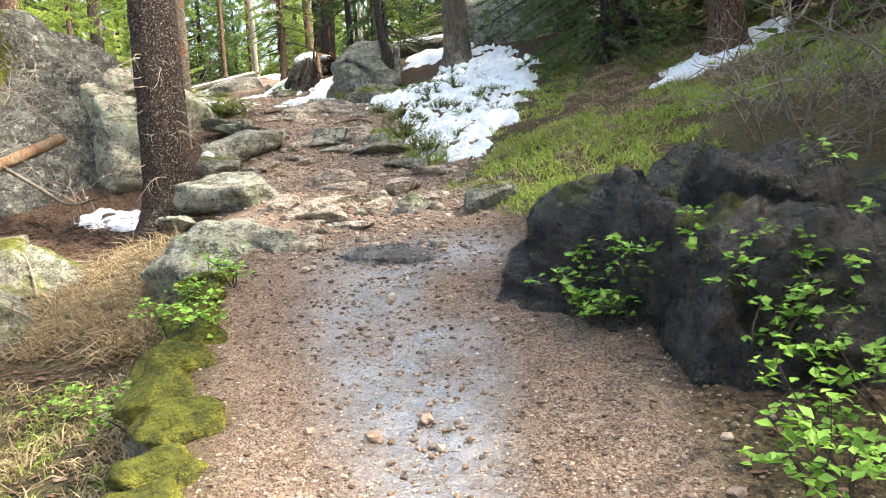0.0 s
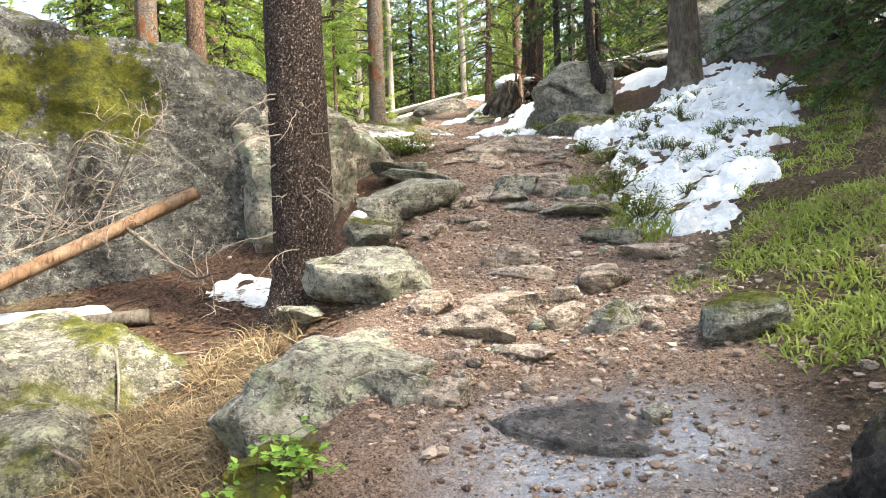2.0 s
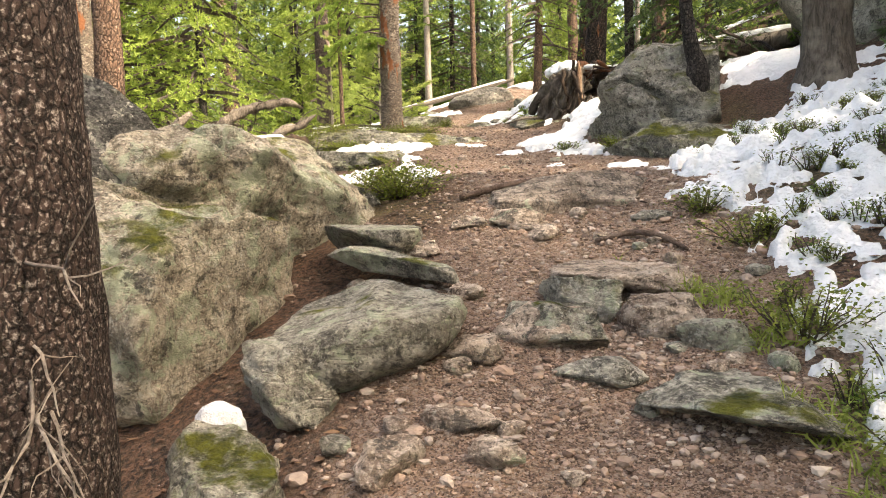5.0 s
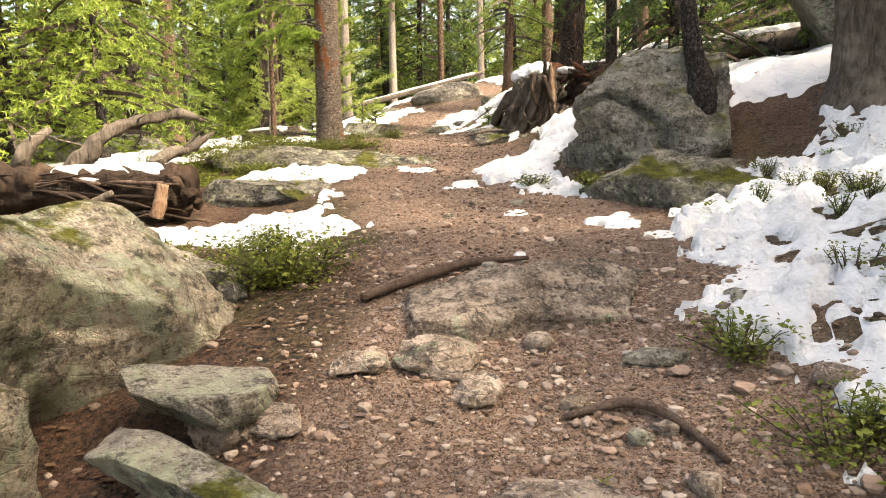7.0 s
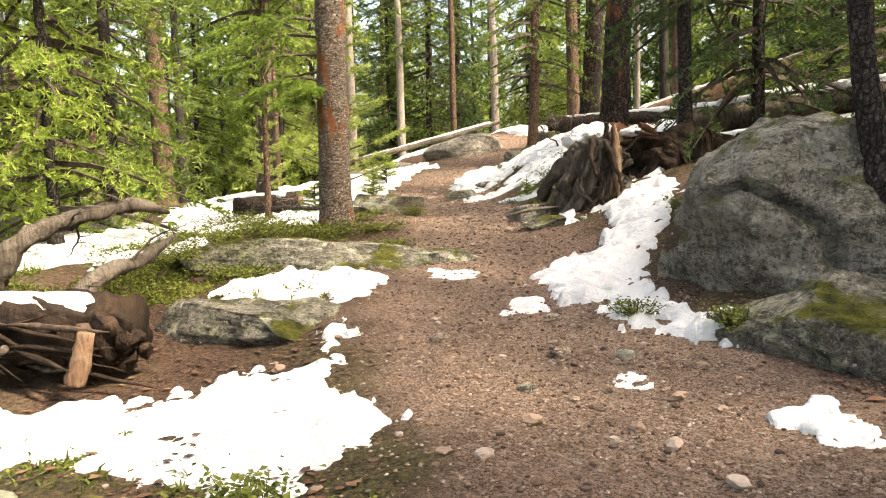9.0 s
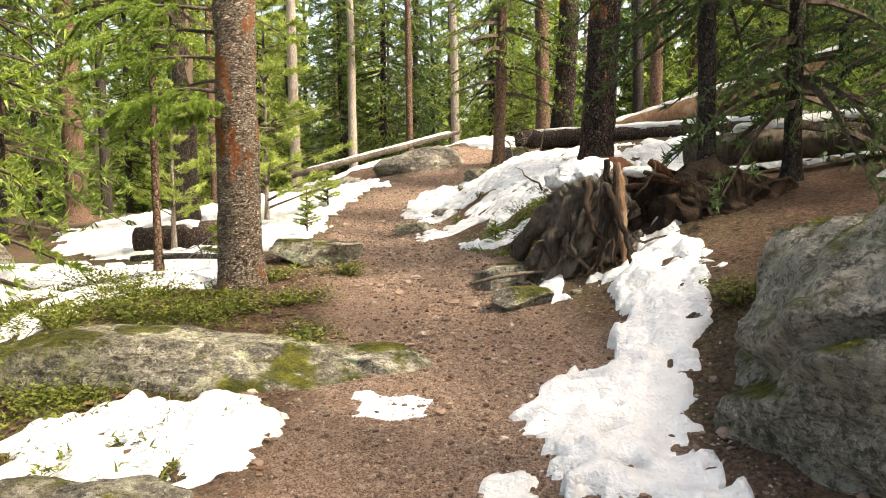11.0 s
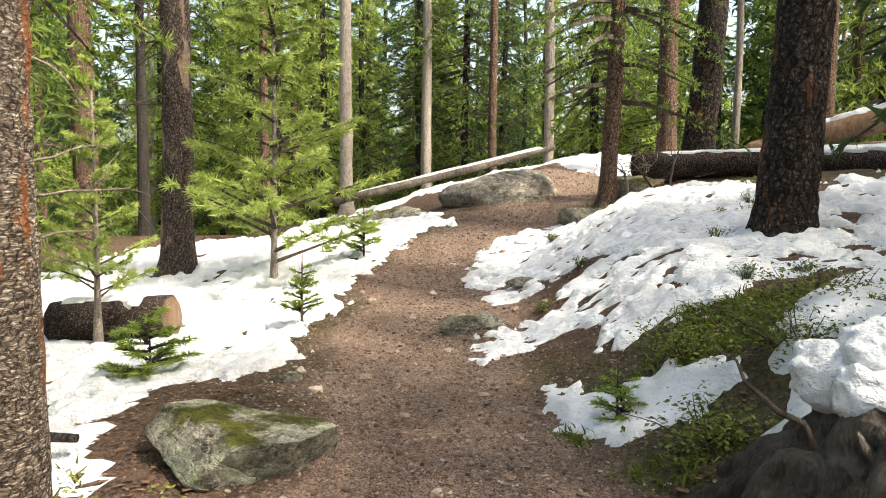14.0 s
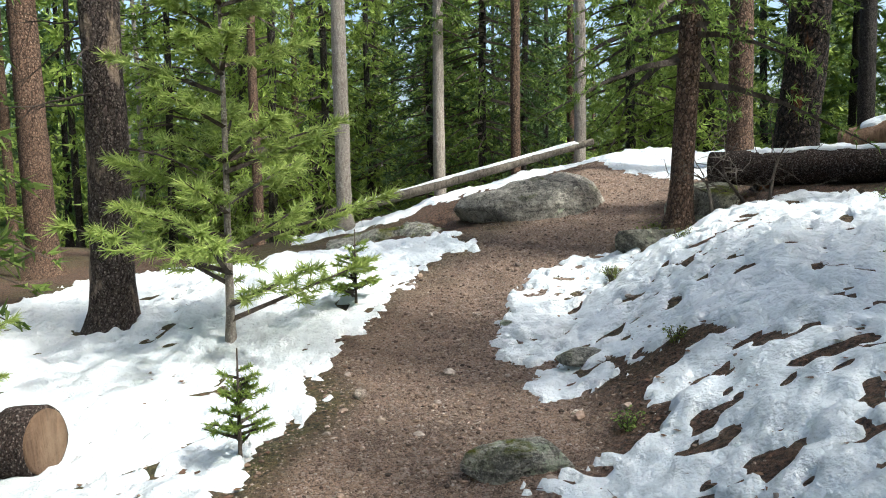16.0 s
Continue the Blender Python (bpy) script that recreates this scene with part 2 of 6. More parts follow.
M_LICHEN = rock_material("pale_lichened_boulder", (0.15, 0.128, 0.098), (0.32, 0.278, 0.215), (0.5, 0.445, 0.355), 0.75, 0.55)
M_WETROCK = rock_material("wet_black_rock", (0.004, 0.004, 0.004), (0.015, 0.012, 0.011), (0.075, 0.058, 0.052), 0.0, 0.6, True)
M_MOSS = rock_material("moss_cushion", (0.05, 0.05, 0.012), (0.10, 0.10, 0.02), (0.22, 0.20, 0.03), 0.0, 3.2)
M_SPRUCE = bark_material("scaly_spruce_bark", (0.016, 0.010, 0.008), (0.062, 0.04, 0.033), (0.32, 0.27, 0.24), 1.7)
M_FLAKY = bark_material("flaking_grey_bark", (0.035, 0.022, 0.016), (0.24, 0.19, 0.15), (0.64, 0.58, 0.49), 1.15, (0.34, 0.12, 0.04), True, 0.34, 2.4, 0.03)
M_PINE = bark_material("orange_brown_bark", (0.045, 0.028, 0.02), (0.15, 0.09, 0.06), (0.29, 0.21, 0.16), 1.2)
M_BURNT = bark_material("charred_bark", (0.008, 0.007, 0.007), (0.045, 0.032, 0.026), (0.19, 0.135, 0.105), 0.9, (0.28, 0.11, 0.04), True, 0.24, 0.55, 0.03)
M_PALEBARK = bark_material("pale_grey_bark", (0.15, 0.12, 0.10), (0.32, 0.28, 0.24), (0.48, 0.44, 0.39), 1.3, None, False)
M_DARKBARK = bark_material("dark_bark", (0.014, 0.012, 0.011), (0.05, 0.042, 0.038), (0.13, 0.115, 0.10), 1.2)
M_DEAD = wood_material("weathered_grey_wood", (0.02, 0.016, 0.012), (0.15, 0.125, 0.10), (0.30, 0.26, 0.21))
M_STUMPWOOD = wood_material("streaked_stump_wood", (0.014, 0.011, 0.009), (0.1, 0.083, 0.067), (0.27, 0.235, 0.195), 1.8, 0.05)
M_BARE = wood_material("peeled_orange_wood", (0.09, 0.05, 0.032), (0.27, 0.165, 0.10), (0.42, 0.32, 0.23))
M_ROT = wood_material("rotting_brown_wood", (0.010, 0.007, 0.005), (0.042, 0.027, 0.018), (0.11, 0.07, 0.045))
M_MOTTLED = bark_material("dark_mottled_bark", (0.022, 0.016, 0.014), (0.09, 0.066, 0.056), (0.26, 0.22, 0.19), 1.2, (0.36, 0.27, 0.20), True, 0.34)
M_ROOT = wood_material("brown_root", (0.05, 0.032, 0.024), (0.13, 0.09, 0.068), (0.2, 0.15, 0.12))
M_REDROT = wood_material("red_rotten_wood", (0.02, 0.008, 0.004), (0.115, 0.045, 0.02), (0.22, 0.11, 0.058))
M_CUT = wood_material("sawn_wood", (0.07, 0.04, 0.025), (0.16, 0.10, 0.062), (0.23, 0.16, 0.105), 0.5)
M_TWIG = wood_material("pale_dead_twig", (0.13, 0.10, 0.08), (0.30, 0.25, 0.21), (0.42, 0.37, 0.32))
M_DARKTWIG = wood_material("dark_twig", (0.03, 0.022, 0.018), (0.09, 0.07, 0.055), (0.16, 0.13, 0.11))
M_NEEDLE = needle_material("spruce_needles", (0.06, 0.105, 0.02), (0.26, 0.35, 0.075), 0.5)
# spruce needles again, with sunlight put into the colour
M_SUNNEEDLE = needle_material("sunlit_toned_needles", (0.13, 0.20, 0.033), (0.44, 0.54, 0.12), 0.55)
M_PINENEEDLE = needle_material("young_pine_needles", (0.24, 0.32, 0.07), (0.54, 0.62, 0.19), 0.5)
# spruce needles again, darkened and cooled to carry shade in the colour
M_SHADENEEDLE = needle_material("shade_toned_needles", (0.042, 0.076, 0.028), (0.15, 0.225, 0.075), 0.45)
M_LEAF = needle_material("fresh_leaves", (0.14, 0.27, 0.035), (0.34, 0.54, 0.11), 0.45)
M_SHRUB = needle_material("shrub_leaves", (0.06, 0.085, 0.012), (0.24, 0.27, 0.05), 0.4)
M_GRASS = needle_material("grass_blades", (0.2, 0.25, 0.045), (0.5, 0.57, 0.16), 0.5)
M_STRAW = needle_material("dry_grass", (0.19, 0.13, 0.075), (0.48, 0.38, 0.23), 0.3)
# bough needles coloured brighter to look sunlit on the trunk's shaded side
M_SUNBOUGH = needle_material("sunlit_bough_needles", (0.12, 0.20, 0.03), (0.36, 0.50, 0.10), 0.5)
# cross-sections of the ground: y, trail centre x, trail z, z at 2.2 m and 7 m to the left, z at 2.2 m and 7 m to the right
SECTIONS = [
    (-4.0, 0.25, -0.5, -1.0, -1.6, 0.4, 2.0),
    (0.0, 0.1, 0.0, -0.4, -0.5, 0.3, 2.0),
    (2.0, 0.0, 0.3, -0.2, -0.2, 0.45, 2.3),
    (4.5, -0.45, 0.77, 0.3, 0.4, 1.12, 2.6),
    (6.5, -0.75, 1.2, 0.75, 0.9, 1.65, 2.9),
    (8.5, -1.2, 1.67, 1.5, 1.4, 1.95, 3.1),
    (10.5, -1.6, 2.17, 2.1, 1.9, 2.3, 3.4),
    (12.5, -2.5, 2.37, 2.3, 2.3, 2.5, 3.6),
    (14.5, -3.3, 2.66, 2.75, 2.5, 3.0, 4.1),
    (17.0, -4.4, 2.98, 2.86, 2.55, 3.45, 4.05),
    (19.5, -5.5, 3.05, 2.9, 2.6, 3.65, 4.1),
    (23.0, -6.35, 3.48, 3.4, 2.9, 4.12, 4.5),
    (25.0, -5.85, 4.08, 3.72, 2.95, 4.4, 4.65),
    (27.0, -5.4, 4.58, 4.3, 3.1, 4.7, 5.1),
    (32.0, -3.0, 4.6, 3.9, 2.6, 4.7, 5.2),
]
SEC = np.array(SECTIONS)


def section(y):
    """Smoothly interpolated cross-section values at y (array), one row a column of SECTIONS."""
    ys = SEC[:, 0]
    y = np.clip(np.asarray(y, float), ys[0], ys[-1])
    i = np.clip(np.searchsorted(ys, y) - 1, 0, len(ys) - 2)
    slope = np.gradient(SEC[:, 1:], ys, axis=0)
    h = ys[i + 1] - ys[i]
    f = (y - ys[i]) / h
    a, b = SEC[i, 1:], SEC[i + 1, 1:]
    f, h = f[..., None], h[..., None]
    return ((2 * f**3 - 3 * f**2 + 1) * a + (f**3 - 2 * f**2 + f) * h * slope[i]
            + (3 * f**2 - 2 * f**3) * b + (f**3 - f**2) * h * slope[i + 1])


def wave(x, y, scale, seed):
    """Cheap smooth value noise in -1..1 on arrays."""
    x, y = np.asarray(x, float) / scale + seed * 17.3, np.asarray(y, float) / scale - seed * 9.1
    xi, yi = np.floor(x), np.floor(y)
    u, v = x - xi, y - yi
    u, v = u * u * (3 - 2 * u), v * v * (3 - 2 * v)

    def r(a, b):
        s = np.sin(a * 127.1 + b * 311.7 + seed * 74.7) * 43758.5453
        return (s - np.floor(s)) * 2 - 1
    return (r(xi, yi) * (1 - u) + r(xi + 1, yi) * u) * (1 - v) + (r(xi, yi + 1) * (1 - u) + r(xi + 1, yi + 1) * u) * v


def bump_at(x, y, cx, cy, rx, ry, h, turn=0.0):
    c, s = np.cos(turn), np.sin(turn)
    dx, dy = x - cx, y - cy
    d = ((dx * c + dy * s) / rx)**2 + ((dy * c - dx * s) / ry)**2
    return h * np.exp(-d * 1.2)


def ground(x, y, fine=True):
    """Height of the ground."""
    x, y = np.asarray(x, float), np.asarray(y, float)
    cx, cz, l1, l2, r1, r2 = np.moveaxis(section(y), -1, 0)
    u = x - cx
    au = np.abs(u)
    hw = 0.75
    t1 = np.clip((au - hw) / (2.2 - hw), 0, 1)
    t1 = t1 * t1 * (3 - 2 * t1) * 0.6 + t1 * 0.4
    ledge = np.clip((5.2 - y) / 1.0, 0, 1) * (u < 0)                       # walled-up trail edge
    t0 = np.clip((au - 0.95) / 0.35, 0, 1)
    t1 = t1 * (1 - ledge) + (0.75 * t0 * t0 * (3 - 2 * t0) + 0.25 * t1) * ledge
    t2 = np.clip((au - 2.2) / 4.8, 0, 1)
    out = np.clip(au - 7, 0, 60)
    zl = cz + (l1 - cz) * t1 + (l2 - l1) * t2 - 0.03 * out
    zr = cz + (r1 - cz) * t1 + (r2 - r1) * t2 + 0.16 * np.clip(out, 0, 25)
    z = np.where(u < 0, zl, zr)
    z = z - np.clip(y - 32, 0, 60) * 0.09 - np.clip(-4 - y, 0, 30) * 0.12
    z = z + bump_at(x, y, 0.55, 11.2, 1.0, 1.6, 0.22)                      # snow-covered mound
    z = z - 0.05 * np.exp(-(u / 0.5)**2) * (y < 30)                        # worn trail
    if fine:
        rough = np.clip(au / 1.2, 0.25, 1.0)
        z = z + rough * (0.05 * wave(x, y, 0.9, 1) + 0.025 * wave(x, y, 0.35, 2)) + 0.012 * wave(x, y, 0.13, 3) \
            + 0.22 * np.clip((au - 6) / 6, 0, 1) * wave(x, y, 4.0, 4)
    return z


# ---- mesh helpers ----
def part(name, data, material, parent=None, label="", smooth=True):
    """One mesh object from (verts, faces) or a bmesh, under its thing or part."""
    me = bpy.data.meshes.new(name)
    if isinstance(data, bmesh.types.BMesh):
        data.to_mesh(me)
        data.free()
    else:
        me.from_pydata(np.asarray(data[0], float).tolist(), [], data[1] if isinstance(data[1], list) else data[1].tolist())
    me.materials.append(material)
    if smooth:
        me.polygons.foreach_set("use_smooth", [True] * len(me.polygons))
    me.update()
    ob = new(name, me)
    if parent:
        ob.parent = parent
    if label:
        ob["label"] = label
    return ob


def joined(pieces):
    vs, fs, k = [], [], 0
    for v, f in pieces:
        vs.append(np.asarray(v, float).reshape(-1, 3))
        fs.extend([[i + k for i in p] for p in (f if isinstance(f, list) else f.tolist())])
        k += len(vs[-1])
    return np.vstack(vs), fs


def wave3(p, scale, seed):
    """Smooth 3-D value noise in -1..1."""
    q = np.asarray(p, float) / scale + seed * 13.7
    i = np.floor(q)
    f = q - i
    f = f * f * (3 - 2 * f)
    total = 0
    for a in (0, 1):
        for b in (0, 1):
            for c in (0, 1):
                s = np.sin((i[:, 0] + a) * 127.1 + (i[:, 1] + b) * 311.7 + (i[:, 2] + c) * 74.7 + seed) * 43758.5453
                total = total + ((s - np.floor(s)) * 2 - 1) * (f[:, 0] if a else 1 - f[:, 0]) * (f[:, 1] if b else 1 - f[:, 1]) * (f[:, 2] if c else 1 - f[:, 2])
    return total


def ball(level):
    bm = bmesh.new()
    bmesh.ops.create_icosphere(bm, subdivisions=level, radius=1)
    v = np.array([x.co[:] for x in bm.verts])
    f = np.array([[x.index for x in p.verts] for p in bm.faces])
    bm.free()
    return v, f


BALLS = {k: ball(k) for k in (1, 2, 3, 4, 5, 6)}
SOLID = []        # world-space shapes on which snow and plants may lie


def rock_shape(rx, ry, rz, seed, level=4, cuts=9, top=0.75, rough=1.0, crack=0.0):
    """A faceted, weathered rock round the origin."""
    rng = np.random.default_rng(seed)
    v, f = BALLS[level]
    v = v.copy()
    v = np.sign(v) * np.abs(v)**0.8
    normals = [np.array((rng.normal(0, 0.1), rng.normal(0, 0.1), 1.0))] + [rng.normal(0, 1, 3) * (1, 1, 0.7) for _ in range(cuts)]
    for k, n in enumerate(normals):
        n = n / np.linalg.norm(n)
        d = top if k == 0 else rng.uniform(0.55, 0.86)
        over = np.maximum(0, v @ n - d)
        v -= over[:, None] * n * 0.97
    v /= np.abs(v).max(0)
    v *= (rx, ry, rz)
    s = (rx * ry * rz)**(1 / 3)
    away = v / np.maximum(np.linalg.norm(v, axis=1), 1e-6)[:, None]
    bumps = 0.07 * wave3(v, s * 0.9, seed) + 0.07 * wave3(v, s * 0.35, seed + 1) + 0.035 * wave3(v, s * 0.14, seed + 2)
    if level >= 5:
        bumps += 0.022 * wave3(v, s * 0.05, seed + 3)
    lay = v @ np.array((0.25, 0.2, 1.0))
    bumps += 0.03 * wave3(np.stack([v[:, 0] * 0.15, v[:, 1] * 0.15, lay], 1), s * 0.16, seed + 5)
    if crack:
        ridge = np.abs(wave3(np.stack([v[:, 0] * 0.3, v[:, 1] * 0.3, lay], 1), s * 0.45, seed + 7))
        bumps -= crack * np.clip(1 - ridge / 0.09, 0, 1)
    return v + away * (bumps * s * rough)[:, None], f


def keep_solid(v, f, m):
    w = np.asarray(v) @ np.array(m.to_3x3()).T + np.array(m.translation)
    SOLID.append((w.min(0), w.max(0), BVHTree.FromPolygons(w.tolist(), f.tolist())))


def surface(x, y):
    """Height of the ground or of the rock that lies on it."""
    z = float(ground(x, y))
    for lo, hi, tree in SOLID:
        if lo[0] < x < hi[0] and lo[1] < y < hi[1]:
            hit = tree.ray_cast(Vector((x, y, hi[2] + 1)), Vector((0, 0, -1)))
            if hit[0] and hit[0].z > z:
                z = hit[0].z
    return z


def rock(name, x, y, z, rx, ry, rz, turn=0.0, seed=1, mat=None, label="", level=4, cuts=9, top=0.75, tip=(0, 0), rough=1.0, solid=False, group="", crack=0.0, spread=0.0, ledge=None):
    """A rock whose middle lies at x, y, z; z None: sunk a third into the ground."""
    if z is None:
        z = float(ground(x, y)) + rz * 0.3
    v, f = rock_shape(rx, ry, rz, seed, level, cuts, top, rough, crack)
    v = v * np.stack([1 - spread * v[:, 2] / rz, 1 - spread * v[:, 2] / rz, np.ones(len(v))], 1)
    for h, out in ledge or ():
        over = 1 / (1 + np.exp(-(v[:, 2] - h - 0.16 * wave3(v, 0.8, seed + 30) - 0.06 * wave3(v, 0.25, seed + 31)) / 0.02))
        v = v + np.stack([v[:, 0] / rx, v[:, 1] / ry, np.zeros(len(v))], 1) * (out * over)[:, None]
    ob = part(name, (v, f), mat or M_ROCK)
    ob.matrix_world = pose(x, y, z, tip[0], tip[1], turn)
    if solid:
        keep_solid(v, f, ob.matrix_world)
    return tagged(ob, label, "boulder" if max(rx, ry) > 0.6 else "stone", group)


def tube(points, radii, sides=8, seed=None, bark=0.0, ends=True, grain=1.0):
    """A tube along points with its radii; bark: relief as a share of the radius."""
    p = np.asarray(points, float)
    r = np.broadcast_to(np.asarray(radii, float), (len(p),))
    d = np.gradient(p, axis=0)
    d /= np.maximum(np.linalg.norm(d, axis=1), 1e-9)[:, None]
    ref = np.array((0.0, 1.0, 0.0)) if abs(d[0][1]) < 0.8 else np.array((1.0, 0.0, 0.0))
    a = np.cross(d, ref)
    a /= np.linalg.norm(a, axis=1)[:, None]
    b = np.cross(d, a)
    ang = np.linspace(0, 2 * np.pi, sides, endpoint=False)
    ring = a[:, None] * np.cos(ang)[None, :, None] + b[:, None] * np.sin(ang)[None, :, None]
    rr = np.repeat(r[:, None], sides, 1)
    if bark:
        q = (p[:, None] + ring * rr[..., None]).reshape(-1, 3)
        s = max(float(r.max()), 0.02)
        rel = 0.6 * wave3(q * (1, 1, 0.35), s * 0.5 * grain, seed) + 0.4 * wave3(q * (1, 1, 0.6), s * 0.18 * grain, seed + 1)
        rr = rr * (1 + bark * rel.reshape(rr.shape))
    v = (p[:, None] + ring * rr[..., None]).reshape(-1, 3)
    i = np.arange(len(p) - 1)[:, None] * sides + np.arange(sides)[None]
    j = np.arange(len(p) - 1)[:, None] * sides + (np.arange(sides)[None] + 1) % sides
    f = np.stack([i, j, j + sides, i + sides], -1).reshape(-1, 4).tolist()
    if ends:
        f.append(list(range(sides))[::-1])
        f.append(list(range(len(v) - sides, len(v))))
    return v, f


def bent(start, direction, length, n, rng, wander=0.15, droop=0.0):
    """Points of a wandering limb."""
    p, d = np.array(start, float), np.array(direction, float)
    d /= np.linalg.norm(d)
    out = [p.copy()]
    for _ in range(n):
        d = d + rng.normal(0, wander, 3) + np.array((0, 0, -droop))
        d /= np.linalg.norm(d)
        p = p + d * length / n
        out.append(p.copy())
    return np.array(out)


def needles(centres, axes, count, length, width, rng, spread=0.9):
    """Thin triangles set round twig centres: one island each."""
    k = len(centres)
    c = np.repeat(centres, count, 0)
    ax = np.repeat(axes, count, 0)
    d = ax * 0.8 + rng.normal(0, spread, (k * count, 3)) * 0.6
    d /= np.linalg.norm(d, axis=1)[:, None]
    side = np.cross(d, rng.normal(0, 1, (k * count, 3)))
    side /= np.maximum(np.linalg.norm(side, axis=1), 1e-6)[:, None]
    ln = length * rng.uniform(0.6, 1.2, (k * count, 1))
    c = c + ax * rng.uniform(-0.5, 0.5, (k * count, 1)) * length
    v = np.stack([c - side * width / 2, c + side * width / 2, c + d * ln], 1).reshape(-1, 3)
    return v, np.arange(len(v)).reshape(-1, 3)


def crown_shape(seed, h0, h1, radius, whorls, per, twigs, count, length, width, droop=0.35, up=0.0, ragged=0.3, round_top=False):
    """Foliage of a conifer from h0 to h1, and its boughs."""
    rng = np.random.default_rng(seed)
    cs, axs, wood = [], [], []
    for h in np.linspace(h0, h1 * 0.985, whorls):
        f = (h - h0) / (h1 - h0)
        reach = radius * ((1 - f**2.2) * 0.9 + 0.1 if round_top else (1 - f)**0.75 + 0.06)
        for a in rng.uniform(0, 2 * np.pi) + np.arange(per) * 2 * np.pi / per + rng.normal(0, 0.25, per):
            L = reach * rng.uniform(1 - ragged, 1.1)
            if L < 0.08:
                continue
            out = np.array((np.cos(a), np.sin(a), 0.0))
            z0 = h + rng.normal(0, 0.5 * (h1 - h0) / whorls)
            t = np.linspace(0.0, 1, 5)
            line = np.array([out * L * q + np.array((0, 0, z0 + L * (up * q - droop * q * q + 0.25 * droop * q**4))) for q in t])
            wood.append(tube(line[::2] if length > 0.1 else line, np.linspace(0.012 + 0.012 * L, 0.003, 3 if length > 0.1 else 5), 3, ends=False))
            n = max(3, int(twigs * (0.4 + 0.6 * L / radius)))
            q = rng.uniform(0.18, 1.0, n)
            base = np.stack([np.interp(q, t, line[:, k]) for k in range(3)], 1)
            turn = rng.uniform(0.4, 1.1, n) * np.where(rng.random(n) < 0.5, -1, 1)
            turn[q > 0.93] *= 0.2
            ax = np.stack([np.cos(a + turn), np.sin(a + turn), rng.normal(-0.15 + up, 0.2, n)], 1)
            s = rng.uniform(0.0, 0.38, (n, 1)) * L * (1.05 - q[:, None])
            cs.append(base + ax * s)
            axs.append(ax)
    return needles(np.vstack(cs), np.vstack(axs), count, length, width, rng), joined(wood)


def trunk_shape(h, r, seed, lean=(0, 0), sides=14, step=0.25, bark=0.12, flare=0.5, bend=0.02, taper=0.75, curve=0.0, grain=1.0):
    rng = np.random.default_rng(seed)
    z = np.concatenate([np.linspace(-0.35, min(h, 4.5), max(6, int(4.8 / step))), np.linspace(min(h, 4.5), h, max(2, int((h - 4.5) / 0.8)))[1:]]) if h > 4.6 else np.linspace(-0.35, h, max(6, int(h / step)))
    x = lean[0] * z + bend * np.sin(z * 0.9 + seed) + curve * (np.exp(-np.maximum(z, 0) / 0.35) - 1)
    y = lean[1] * z + bend * np.sin(z * 0.7 + seed * 2.1)
    rad = r * (1 - taper * np.clip(z / h, 0, 1)) * (1 + flare * np.exp(-np.maximum(z, -0.1) / 0.16))
    return tube(np.stack([x, y, z], 1), rad, sides, seed, bark, grain=grain)


def dead_twigs(tree, r, h0, h1, n, seed, mat, length=0.6, toward=None, fork=True, thick=0.006):
    """Bare dead twigs on a trunk, each a part."""
    rng = np.random.default_rng(seed)
    for _ in range(n):
        h = rng.uniform(h0, h1)
        a = rng.uniform(0, 2 * np.pi) if toward is None else toward + rng.normal(0, 0.7)
        L = length * rng.uniform(0.5, 1.3)
        pts = bent((np.cos(a) * r * 0.8, np.sin(a) * r * 0.8, h), (np.cos(a), np.sin(a), rng.uniform(-0.3, 0.2)), L, 7, rng, 0.16, 0.06)
        bits = [tube(pts, np.linspace(thick, thick * 0.25, 8), 4)]
        for _ in range(3 if fork else 0):
            k = rng.integers(2, 6)
            bits.append(tube(bent(pts[k], pts[k + 1] - pts[k] + rng.normal(0, L * 0.08, 3), L * rng.uniform(0.2, 0.45), 4, rng, 0.25, 0.03), np.linspace(thick * 0.5, thick * 0.15, 5), 3))
        part("twig", joined(bits), mat, tree)


CROWNS = {}


def tree(x, y, h, r, bark, seed, label, crown=None, lean=(0, 0), turn=None, fine=False, group="", name="tree", z=None, **kw):
    """A tree that stands on the ground; crown: the key of a shared crown and the heights it spans."""
    base = new(name)
    z0 = (float(ground(x, y)) if z is None else z)
    base.matrix_world = pose(x, y, z0 - 0.02, 0, 0, 0 if turn is None else turn)
    part("trunk", trunk_shape(h, r, seed, lean, 56 if fine else 12, 0.03 if fine else 0.25, kw.pop("relief", 0.09 if fine else 0.12), **kw), bark, base)
    if crown:
        kind, h0, size = crown
        (cv, cf), (wv, wf) = CROWNS[kind]
        for nm, key, mt in (("crown", kind, CROWN_MAT[kind]), ("branchwork", kind + "_wood", M_DARKTWIG)):
            if key.startswith("far") and key.endswith("_wood"):
                continue
            ob = new(nm, CROWN_MESH[key])
            ob.parent, ob["kind"] = base, "stuff"
            ob.matrix_local = Matrix.Translation((lean[0] * h0, lean[1] * h0, h0)) @ Matrix.Diagonal((size, size, (h - h0) / CROWN_TALL[kind], 1)) @ pose(0, 0, 0, 0, 0, seed * 47 % 360)
    return tagged(base, label, "tree", group)


CROWN_MAT, CROWN_MESH, CROWN_TALL = {}, {}, {}


